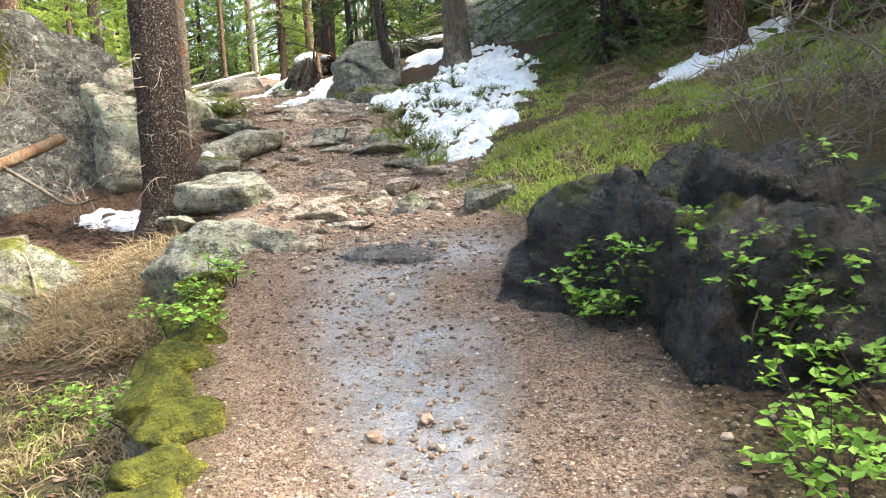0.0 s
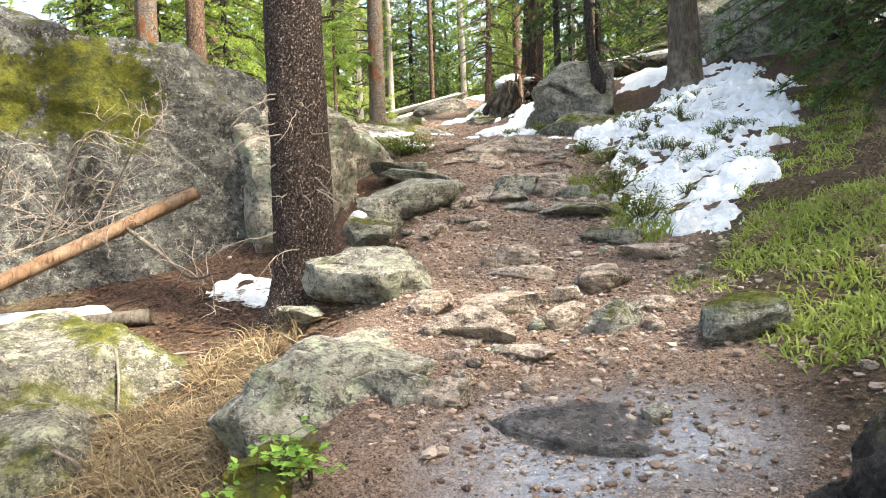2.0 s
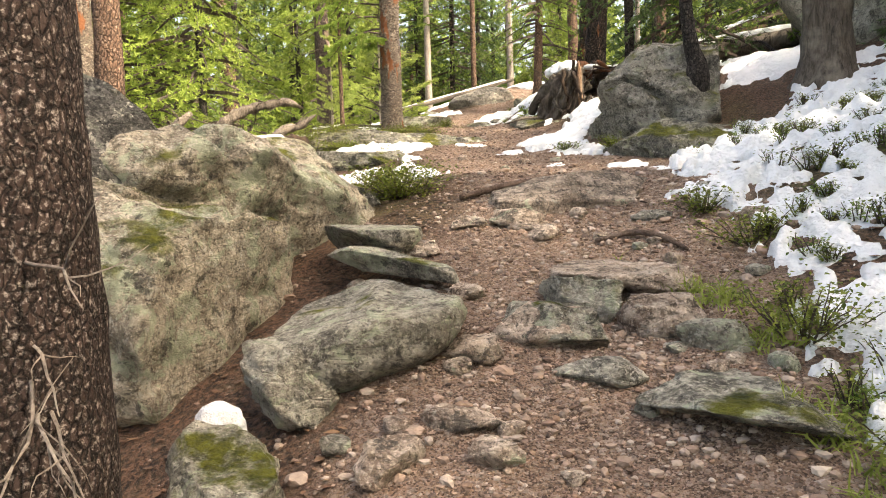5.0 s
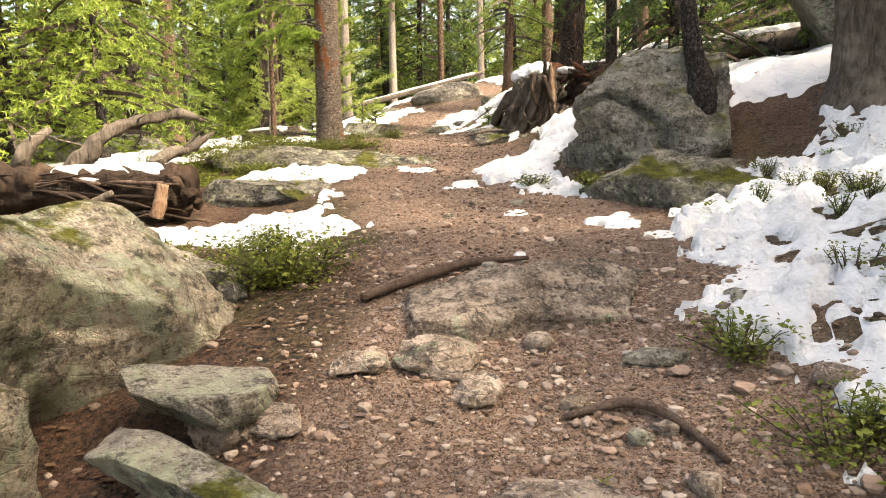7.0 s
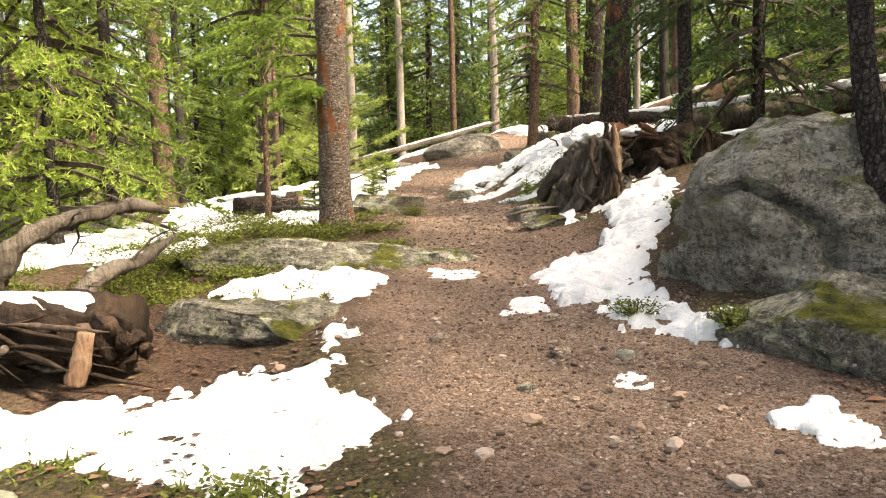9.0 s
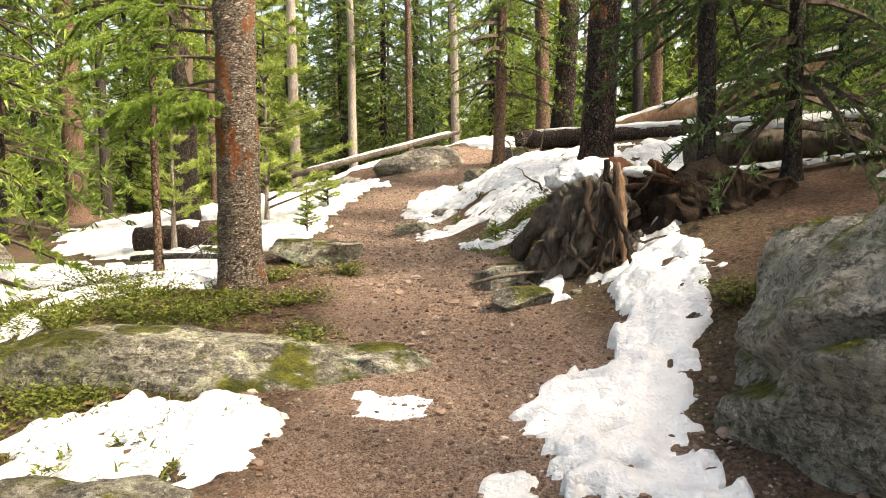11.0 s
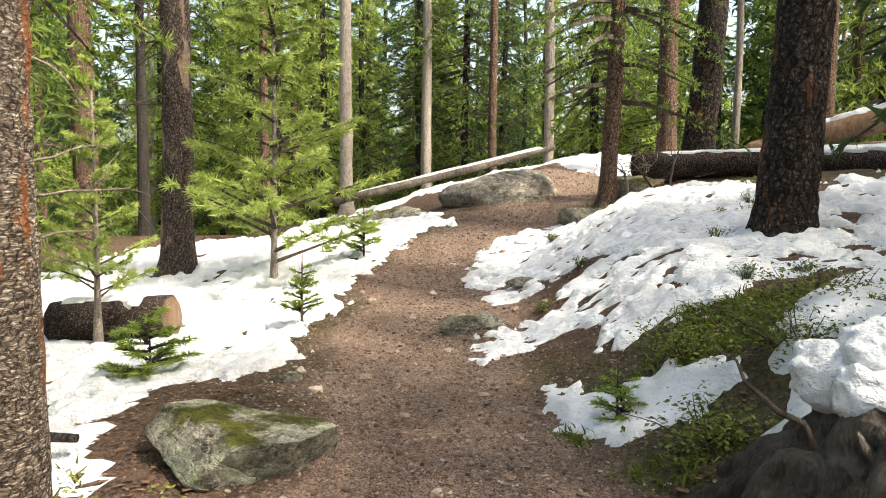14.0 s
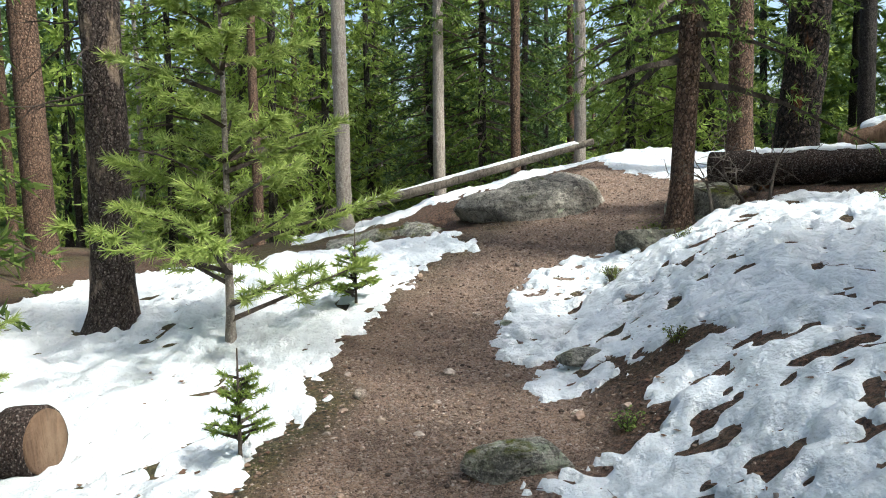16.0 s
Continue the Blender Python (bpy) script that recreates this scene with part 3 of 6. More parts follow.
def crown_kind(kind, mat, tall, *args, **kw):
    CROWNS[kind] = crown_shape(*args, **kw)
    CROWN_MAT[kind], CROWN_TALL[kind] = mat, tall
    for key, (v, f), mt in ((kind, CROWNS[kind][0], mat), (kind + "_wood", CROWNS[kind][1], M_DARKTWIG)):
        me = bpy.data.meshes.new(key)
        me.from_pydata(v.tolist(), [], f if isinstance(f, list) else f.tolist())
        me.materials.append(mt)
        CROWN_MESH[key] = me


# foliage shapes that several trees share; sun and shade are partly in the needle colours
crown_kind("spruce_a", M_NEEDLE, 10.0, 11, 0.0, 10.0, 2.1, 26, 7, 22, 4, 0.18, 0.042, 0.42)
crown_kind("spruce_b", M_SUNNEEDLE, 9.0, 12, 0.0, 9.0, 1.9, 24, 7, 22, 4, 0.19, 0.044, 0.40, ragged=0.5)
crown_kind("spruce_c", M_SHADENEEDLE, 11.0, 13, 0.0, 11.0, 2.3, 25, 7, 22, 4, 0.19, 0.044, 0.5, ragged=0.45)
crown_kind("far_a", M_NEEDLE, 10.0, 21, 0.0, 10.0, 2.4, 20, 6, 12, 3, 0.36, 0.10, 0.42, ragged=0.45)
crown_kind("far_b", M_SUNNEEDLE, 10.0, 22, 0.0, 10.0, 2.4, 20, 6, 12, 3, 0.36, 0.10, 0.38, ragged=0.45)
crown_kind("far_c", M_SHADENEEDLE, 10.0, 23, 0.0, 10.0, 2.4, 20, 6, 12, 3, 0.36, 0.10, 0.45, ragged=0.45)
crown_kind("high", M_NEEDLE, 7.0, 14, 0.0, 7.0, 1.5, 12, 5, 18, 4, 0.2, 0.04, 0.3, ragged=0.6, round_top=True)
crown_kind("near_spruce", M_NEEDLE, 5.0, 15, 0.0, 5.0, 1.5, 19, 7, 46, 7, 0.055, 0.014, 0.35)
crown_kind("light_spruce", M_SUNNEEDLE, 5.0, 18, 0.0, 5.0, 1.5, 20, 7, 46, 10, 0.06, 0.016, 0.35, ragged=0.4)
crown_kind("shade_spruce", M_SHADENEEDLE, 5.0, 19, 0.0, 5.0, 1.5, 18, 7, 42, 7, 0.06, 0.015, 0.5, ragged=0.5)
crown_kind("young_pine", M_PINENEEDLE, 3.0, 16, 0.0, 3.0, 0.9, 9, 5, 26, 30, 0.085, 0.011, 0.0, up=0.4, ragged=0.35)
crown_kind("seedling", M_SUNNEEDLE, 0.6, 17, 0.0, 0.6, 0.2, 8, 5, 10, 18, 0.045, 0.008, 0.0, up=0.35)


def inside(px, py, poly):
    """Signed distance to a polygon, positive inside."""
    p = np.asarray(poly, float)
    best, odd = np.full(np.shape(px), 1e9), np.zeros(np.shape(px), bool)
    for (x0, y0), (x1, y1) in zip(p, np.roll(p, -1, 0)):
        dx, dy = x1 - x0, y1 - y0
        t = np.clip(((px - x0) * dx + (py - y0) * dy) / (dx * dx + dy * dy), 0, 1)
        best = np.minimum(best, np.hypot(px - x0 - t * dx, py - y0 - t * dy))
        cross = ((y0 > py) != (y1 > py)) & (px < (x1 - x0) * (py - y0) / ((y1 - y0) or 1e-9) + x0)
        odd ^= cross
    return np.where(odd, best, -best)


def snow(poly, label, thick=0.06, seed=1, step=0.04, ragged=0.14, holes=0.0, on_rocks=False, fine=0.0, steep=2.4, lump=0.0):
    """A patch of lying snow with a rounded, ragged rim; holes: how much of it has melted through."""
    p = np.asarray(poly, float)
    xs, ys = np.arange(p[:, 0].min() - 0.25, p[:, 0].max() + 0.25, step), np.arange(p[:, 1].min() - 0.25, p[:, 1].max() + 0.25, step)
    X, Y = np.meshgrid(xs, ys)
    d = inside(X, Y, p) + ragged * (wave(X, Y, 0.45, seed) + 0.6 * wave(X, Y, 0.17, seed + 1) + 0.5 * wave(X, Y, 0.08, seed + 4) + 0.4 * wave(X, Y, 0.045, seed + 9))
    if holes:
        bare = 0.45 * wave(X, Y, 0.55, seed + 2) + 0.55 * wave(X, Y, 0.2, seed + 3) + 0.45 * wave(X, Y, 0.1, seed + 5)
        d = np.minimum(d, (0.75 - holes - bare) * 0.22)
    if fine:
        d = np.minimum(d, (0.95 - fine - 0.6 * wave(X, Y, 0.13, seed + 11) - 0.6 * wave(X, Y, 0.06, seed + 12)) * 0.09)
    t = np.clip(d / 0.14, -0.6, 1)
    t = np.where(t > 0, np.sqrt(np.clip(t, 0, 1)), t)
    base = ground(X, Y)
    if on_rocks:
        base = np.array([[surface(a, b) for a, b in zip(r0, r1)] for r0, r1 in zip(X, Y)])
        for _ in range(4):
            base = (base + np.roll(base, 1, 0) + np.roll(base, -1, 0) + np.roll(base, 1, 1) + np.roll(base, -1, 1)) / 5
        t = np.where(np.hypot(*np.gradient(base, step)) > steep, -0.6, t)
    Z = base + thick * t * (1 + 0.35 * wave(X, Y, 0.6, seed + 6)) + (0.024 * wave(X, Y, 0.16, seed + 7) + 0.012 * wave(X, Y, 0.07, seed + 8)) * (t > 0)
    Z = Z + lump * (0.5 * wave(X, Y, 0.2, seed + 21) + 0.6 * wave(X, Y, 0.095, seed + 22) + 0.4 * wave(X, Y, 0.05, seed + 23)) * np.clip(d / 0.05, 0, 1)
    Z = np.where(t > 0, np.maximum(Z, base + 0.004), base - 0.035)
    lies = t > 0
    keep = lies[:-1, :-1] | lies[1:, :-1] | lies[:-1, 1:] | lies[1:, 1:]
    n = len(xs)
    i, j = np.nonzero(keep)
    f = np.stack([i * n + j, i * n + j + 1, (i + 1) * n + j + 1, (i + 1) * n + j], 1)
    ids, f = np.unique(f, return_inverse=True)
    v = np.stack([X.ravel(), Y.ravel(), Z.ravel()], 1)[ids]
    mid = np.array((v[:, 0].mean(), v[:, 1].mean(), v[:, 2].min()))
    ob = part("snow_patch", (v - mid, f.reshape(-1, 4)), M_SNOW)
    ob.location = mid
    return tagged(ob, label, "snow")


def log(p0, p1, r0, r1, bark, label, seed=1, cut0=None, cut1=None, bend=0.03, sides=22, relief=0.1, name="log"):
    """A fallen log from p0 to p1; cut0, cut1: the material of its ends."""
    p0, p1 = np.array(p0, float), np.array(p1, float)
    n = max(8, int(np.linalg.norm(p1 - p0) / 0.08))
    t = np.linspace(0, 1, n)[:, None]
    L = np.linalg.norm(p1 - p0)
    line = (p1 - p0) * t + bend * np.sin(t * 3.1 + seed) * np.array((0.3, 0.5, 0.6)) * L * 0.3
    rad = (r0 + (r1 - r0) * t[:, 0])
    base = new(name)
    base.location = p0
    part("bark", tube(line, rad, sides, seed, relief), bark, base)
    for at, nxt, r, cut in ((line[0], line[1], r0, cut0), (line[-1], line[-2], r1, cut1)):
        if cut:
            d = (at - nxt) / np.linalg.norm(at - nxt)
            part("cut_face", tube([at - d * 0.01, at + d * 0.012, at + d * 0.014], [r * 0.93, r * 0.9, r * 0.86], sides, seed, relief * 0.5), cut, base, "pale sawn end grain")
    return tagged(base, label, "log")


def limb(points, radii, mat, label, name="branch", category="branch", seed=1, sides=9, relief=0.15, forks=0, fork_len=0.3, fork_mat=None):
    """A lying branch or root along points, smoothed, with side twigs as parts."""
    p = np.array(points, float)
    n = 8 * (len(p) - 1) + 1
    s, q = np.linspace(0, len(p) - 1, n), np.arange(len(p))
    m = np.gradient(p, axis=0)
    i = np.clip(s.astype(int), 0, len(p) - 2)
    f = (s - i)[:, None]
    line = (2 * f**3 - 3 * f**2 + 1) * p[i] + (f**3 - 2 * f**2 + f) * m[i] + (3 * f**2 - 2 * f**3) * p[i + 1] + (f**3 - f**2) * m[i + 1]
    rad = np.interp(s, q, radii)
    base = new(name)
    base.location = p[0]
    part("stem", tube(line - p[0], rad, sides, seed, relief), mat, base)
    rng = np.random.default_rng(seed)
    for _ in range(forks):
        k = rng.integers(n // 6, n - 2)
        pts = bent(line[k] - p[0], rng.normal(0, 1, 3) * (1, 1, 0.8) + (0, 0, 0.45), fork_len * rng.uniform(0.5, 1.4), 7, rng, 0.22)
        bits = [tube(pts, np.linspace(max(min(rad[k] * 0.4, 0.012), 0.0045), 0.002, 8), 5)]
        for _ in range(3):
            j = rng.integers(2, 7)
            bits.append(tube(bent(pts[j], rng.normal(0, 1, 3) + (0, 0, 0.2), fork_len * 0.35, 4, rng, 0.3), np.linspace(0.004, 0.0012, 5), 4))
        part("twig", joined(bits), fork_mat or mat, base)
    return tagged(base, label, category)


def shrub(x, y, r, h, label, seed=1, leaf=0.016, count=900, mat=None, stems=14, name="shrub", z=None, wood=None):
    """A low shrub: stems and many small leaves."""
    rng = np.random.default_rng(seed)
    base = new(name)
    z0 = surface(x, y) if z is None else z
    base.location = (x, y, z0 - 0.01)
    bits, tips = [], []
    for _ in range(stems):
        a, out = rng.uniform(0, 2 * np.pi), rng.uniform(0.1, 1.0)
        pts = bent((np.cos(a) * r * out * 0.3, np.sin(a) * r * out * 0.3, 0), (np.cos(a) * out * r, np.sin(a) * out * r, h), np.hypot(r * out * 0.8, h), 5, rng, 0.15)
        bits.append(tube(pts, np.linspace(0.004, 0.0015, 6), 4))
        tips.append(pts[1:])
    part("stem", joined(bits), wood or M_DARKTWIG, base)["kind"] = "stuff"
    tips = np.vstack(tips)
    c = tips[rng.integers(0, len(tips), count)] + rng.normal(0, 1, (count, 3)) * (r * 0.16, r * 0.16, h * 0.12)
    c[:, 2] = np.maximum(c[:, 2], 0.004)
    part("foliage", leaf_shape(c, leaf, rng), mat or M_SHRUB, base, smooth=False)["kind"] = "stuff"
    return tagged(base, label, "shrub")


def leaf_shape(c, size, rng, lie=0.6):
    """Folded diamond leaves, one island each."""
    n = len(c)
    d = rng.normal(0, 1, (n, 3)) * (1, 1, 1 - lie)
    d /= np.linalg.norm(d, axis=1)[:, None]
    s = np.cross(d, rng.normal(0, 0.35, (n, 3)) + (0, 0, 1))
    s /= np.maximum(np.linalg.norm(s, axis=1), 1e-6)[:, None]
    up = np.cross(s, d)
    k = size * rng.uniform(0.6, 1.3, (n, 1))
    v = np.stack([c, c + d * k * 0.5 + s * k * 0.36 + up * k * 0.12, c + d * k * 1.05, c + d * k * 0.5 - s * k * 0.36 + up * k * 0.12], 1).reshape(-1, 3)
    i = np.arange(n)[:, None] * 4
    return v, np.vstack([i + (0, 1, 2), i + (0, 2, 3)])


def leafy_plant(x, y, h, label, seed, stems=3, leaf=0.05, spread=0.25, per=9, z=None, bend=(0, 0), name="leafy_plant"):
    """A sapling with few upright stems and lobed leaves in clusters."""
    rng = np.random.default_rng(seed)
    base = new(name)
    base.location = (x, y, (surface(x, y) if z is None else z) - 0.01)
    bits, c = [], []
    for _ in range(stems):
        pts = bent((rng.normal(0, 0.03), rng.normal(0, 0.03), 0), (rng.normal(bend[0], spread), rng.normal(bend[1], spread), 1), h * rng.uniform(0.6, 1.1), 8, rng, 0.14)
        bits.append(tube(pts, np.linspace(0.006, 0.002, 9), 5))
        for k in (3, 4, 5, 6, 7, 8, 8):
            if rng.random() < 0.8:
                side = bent(pts[k], rng.normal(0, 1, 3) * (1, 1, 0.3) + (0, 0, 0.35), rng.uniform(0.04, 0.14), 3, rng, 0.1)
                bits.append(tube(side, [0.002, 0.0016, 0.0013, 0.001], 3))
                c.append(np.repeat(side[-1:], per, 0) + rng.normal(0, leaf * 0.55, (per, 3)) * (1, 1, 0.5))
    part("stem", joined(bits), M_DARKTWIG, base)["kind"] = "stuff"
    part("foliage", leaf_shape(np.vstack(c), leaf, rng, 0.75), M_LEAF, base, smooth=False)["kind"] = "stuff"
    return tagged(base, label, "plant")


def grass(area, n, label, seed, mat, height=0.16, width=0.004, lean=0.6, tuft=12, name="grass"):
    """Grass tufts scattered in a polygon, as one mass."""
    rng = np.random.default_rng(seed)
    p = np.asarray(area, float)
    q = rng.uniform(p.min(0), p.max(0), (n * 3, 2))
    q = q[(inside(q[:, 0], q[:, 1], p) > 0) & (wave(q[:, 0], q[:, 1], 0.6, seed + 40) + 0.5 * wave(q[:, 0], q[:, 1], 0.2, seed + 41) > -0.15)][:n]
    c = np.repeat(q, tuft, 0) + rng.normal(0, 0.035, (len(q) * tuft, 2))
    z = ground(c[:, 0], c[:, 1])
    c = np.stack([c[:, 0], c[:, 1], z - 0.01], 1)
    m = len(c)
    d = np.stack([rng.normal(0, lean, m), rng.normal(0, lean, m), np.ones(m)], 1)
    d /= np.linalg.norm(d, axis=1)[:, None]
    h = height * rng.uniform(0.4, 1.25, (m, 1))
    s = np.cross(d, rng.normal(0, 1, (m, 3)))
    s /= np.linalg.norm(s, axis=1)[:, None]
    mid = c + d * h * 0.55
    tip = c + d * h + np.stack([d[:, 0], d[:, 1], -np.abs(d[:, 0]) - np.abs(d[:, 1])], 1) * h * 0.35
    v = np.stack([c - s * width, c + s * width, mid - s * width * 0.8, mid + s * width * 0.8, tip], 1)
    o = v[0, 0].copy()
    v = v.reshape(-1, 3) - o
    i = np.arange(m)[:, None] * 5
    f = np.vstack([i + (0, 1, 3), i + (0, 3, 2), i + (2, 3, 4)])
    ob = part(name, (v, f), mat, smooth=False)
    ob.location = o
    return tagged(ob, label, "grass", kind="stuff")


def snow_on(p0, p1, r, label, seed=1, thick=0.05, cover=0.75):
    """Snow lying along the top of a log, ragged at its rims."""
    p0, p1 = np.array(p0, float), np.array(p1, float)
    L = np.linalg.norm(p1 - p0)
    n, m = max(8, int(L / 0.05)), 13
    d = (p1 - p0) / L
    side = np.cross(d, (0, 0, 1))
    side /= np.linalg.norm(side)
    up = np.cross(side, d)
    s, a = np.meshgrid(np.linspace(0, L, n), np.linspace(-1.1, 1.1, m), indexing="ij")
    gap = 1.1 * cover + 0.35 * wave(s, a * 0, 0.3, seed) + 0.25 * wave(s, a * 0.5, 0.11, seed + 1) - np.abs(a + 0.25 * wave(s, a * 0, 0.7, seed + 2))
    gap = np.minimum(gap, np.minimum(s, L - s) * 4)
    h = np.where(gap > 0, np.sqrt(np.clip(gap, 0, 1)), -0.6) * thick
    v = p0 * 0 + d * s[..., None] + (side * np.sin(a)[..., None] + up * np.cos(a)[..., None]) * (r + h)[..., None]
    i = (np.arange(n - 1)[:, None] * m + np.arange(m - 1)[None]).ravel()
    ob = part("snow_cover", (v.reshape(-1, 3), np.stack([i, i + 1, i + m + 1, i + m], 1)), M_SNOW)
    ob.location = p0
    return tagged(ob, label, "snow")


# ---- ground ----
def spaced(lo, hi, step, reach):
    """Even steps from lo to hi, then ever wider ones out to reach on both sides."""
    mid = list(np.arange(lo, hi, step))
    s, a, b = step, [lo], [mid[-1]]
    while b[-1] < reach:
        s *= 1.22
        a.append(a[-1] - s), b.append(b[-1] + s)
    return np.array(a[:0:-1] + mid + b[1:])


gx, gy = spaced(-9.5, 3.0, 0.055, 420), spaced(0.8, 27.5, 0.055, 420)
GX, GY = np.meshgrid(gx, gy)
GZ = ground(GX, GY)
nx = len(gx)
gi = (np.arange(len(gy) - 1)[:, None] * nx + np.arange(nx - 1)[None]).ravel()
floor = part("ground", (np.stack([GX.ravel(), GY.ravel(), GZ.ravel()], 1), np.stack([gi, gi + 1, gi + nx + 1, gi + nx], 1)), M_GROUND)
tagged(floor, "reddish-brown gravelly trail through dark forest soil and moss", "ground", kind="structure")
side = GX - section(GY)[..., 0]
edge = side + 0.22 * wave(GX, GY, 0.8, 21) + 0.12 * wave(GX, GY, 0.25, 22)
wide = 0.95 + 0.35 * np.exp(-((GY - 7) / 3)**2) + 0.25 * np.exp(-((GY - 13) / 2.5)**2)
path = np.clip((wide - np.abs(edge)) / 0.35, 0, 1) * (GY < 33)
lush = 0.7 * np.clip(0.2 + 1.3 * wave(GX, GY, 1.6, 23) + 0.5 * wave(GX, GY, 0.4, 24), 0, 1) * (1 - path)
lush = np.maximum(lush, np.clip((side - 0.7) / 0.4, 0, 1) * np.clip((8.0 - GY) / 1.0, 0, 1) * (0.3 + 0.4 * wave(GX, GY, 0.5, 25)))
damp = np.exp(-((side + 0.02 + 0.12 * wave(GX, GY, 0.9, 26)) / (0.22 + 0.05 * GY.clip(0, 5)))**2) * np.clip((5.3 - GY) / 0.6, 0, 1) * np.clip(0.8 + 0.5 * wave(GX, GY, 0.3, 27), 0, 1)
damp = np.maximum(damp, np.exp(-((GX + 0.15) / 0.55)**2 - ((GY - 4.75) / 0.4)**2))
for key, value in (("trail", path), ("green", np.clip(lush, 0, 1)), ("wet", np.clip(damp, 0, 1))):
    floor.data.attributes.new(key, "FLOAT", "POINT").data.foreach_set("value", value.ravel().astype(np.float32))

# ---- boulders ----
rock("boulder", -5.65, 7.55, 1.64, 2.7, 1.2, 2.0, 22, 31, M_ROCK, "huge grey lichen-covered boulder with moss on its shoulder", 6, 5, 0.86, (3, 15), 0.9, True, crack=0.12, ledge=((0.95, 0.14), (-0.35, -0.1)))
rock("boulder", -4.5, 9.45, 1.68, 1.62, 1.45, 0.96, 8, 36, M_LICHEN, "low domed grey boulder with pale lichen beside the trail", 6, 8, 0.86, (-13, 2), 1.0, True, crack=0.09, spread=0.06, ledge=((0.1, 0.05),))
rock("boulder", -3.45, 8.45, 1.45, 0.58, 0.8, 0.86, 12, 32, M_LICHEN, "grey boulder with pale lichen leaning on the domed boulder", 5, 8, 0.85, (0, 8), 1.0, True, crack=0.08, spread=0.05)
rock("boulder", -3.85, 5.55, 0.52, 1.25, 0.62, 0.45, -8, 33, M_MOSSROCK, "mossy lichened boulder below the trail edge", 5, 10, 0.75, (6, 4), 0.8, True)
rock("boulder", -3.4, 4.7, 0.27, 1.05, 0.55, 0.42, 12, 34, M_MOSSROCK, "mossy boulder half sunk in the slope", 5, 10, 0.75, (8, 0), 0.8, True)
rock("boulder", -1.26, 14.45, 2.6, 0.92, 1.65, 0.95, 8, 35, M_DOME, "domed dark grey boulder with moss at its foot", 6, 11, 0.92, (-9, 6), 1.2, True, crack=0.12, spread=0.2)
rock("rock_slab", -0.95, 12.95, 2.37, 0.9, 0.75, 0.34, 20, 37, M_MOSSROCK, "flat mossy rock at the foot of the domed boulder", 5, 12, 0.8, (12, 0), 1.3, True, crack=0.06, spread=0.3)
rock("wet_rock", 1.38, 4.1, 0.3, 1.15, 1.75, 1.02, 27, 38, M_WETROCK, "black wet rock face with seeping water beside the trail", 6, 9, 0.85, (0, -8), 2.3, True, crack=0.12, spread=0.12, ledge=((0.3, 0.1), (-0.15, -0.12)))
rock("wet_rock", 2.6, 3.3, 0.4, 1.3, 0.85, 0.98, -35, 39, M_WETROCK, "black wet rock under an overhanging bank", 5, 9, 0.85, (6, -6), 1.2, True)
rock("rock_slab", -0.26, 4.84, 0.72, 0.46, 0.25, 0.16, 14, 40, M_WETGREY, "flat wet rock in the trail", 5, 8, 0.6, (6, 4), 0.8, crack=0.05)
rock("boulder", -6.8, 25.2, 3.86, 0.92, 0.8, 0.5, 20, 41, M_HUMP, "smooth pale grey bedrock hump at the crest of the trail", 5, 6, 0.85, (0, -10), 0.5, True, crack=0.04)
rock("boulder", -8.35, 24.75, 3.42, 1.25, 0.7, 0.42, 22, 42, M_GREYROCK, "layered dark grey bedrock below the crest", 5, 10, 0.75, (0, -12), 1.4, True, crack=0.1)
rock("boulder", 1.7, 17.6, 4.0, 1.6, 1.8, 1.3, 0, 43, M_GREYROCK, "large shaded grey boulder on the forest slope", 5, 8, 0.85, (0, 0), 0.7, True)
rock("boulder", 2.6, 15.5, 3.9, 1.9, 1.2, 1.0, 20, 44, M_GREYROCK, "flat-topped grey boulder on the forest slope", 5, 8, 0.7, (0, 0), 0.7, True)
rock("rock_slab", -4.1, 10.6, 2.1, 1.0, 0.34, 0.16, -8, 49, M_PALE, "flat tan-grey rock with pale lichen beside the snow", 5, 8, 0.5, (0, 3), 0.7, True)
rock("rock_slab", -4.35, 12.95, 2.36, 0.95, 0.5, 0.2, 6, 45, M_MOSSROCK, "low flat rock with moss beside the trail", 5, 12, 0.7, (0, 3), 1.6, True, spread=0.3)
rock("rock_slab", -5.0, 14.4, 2.62, 1.6, 0.6, 0.24, 2, 46, M_MOSSROCK, "long mossy rock slab beside the trail", 5, 12, 0.7, (0, 3), 1.6, True, spread=0.3)
rock("rock_slab", -3.95, 14.75, 2.6, 0.55, 0.32, 0.15, 2, 47, M_GREYROCK, "low grey rock at the trail edge", 4, 8, 0.6, (0, 0), 0.7)
rock("boulder", -10.5, 17.5, 2.6, 1.4, 0.9, 0.6, 2, 48, M_PALE, "pale lichened boulder in the forest", 5, 8, 0.7, (0, 0), 0.8)

# ---- stones that edge the trail ----
WALL = "stones along the trail edge"
rock("stone", -1.52, 5.02, 0.8, 0.42, 0.56, 0.34, -8, 51, M_PALE, "large flat-topped stone with pale green lichen at the trail edge", 5, 13, 0.62, (0, 4), 1.25, True, WALL)
rock("stone", -1.74, 6.32, 1.16, 0.58, 0.32, 0.25, -18, 52, M_PALE, "big wedge-shaped lichened stone edging the trail", 5, 13, 0.68, (2, 10), 1.25, True, WALL, 0.05)
rock("stone", -2.12, 7.1, 1.4, 0.3, 0.22, 0.15, -20, 53, M_PALE, "rounded lichened stone edging the trail", 5, 13, 0.7, (0, 6), 1.4, False, WALL)
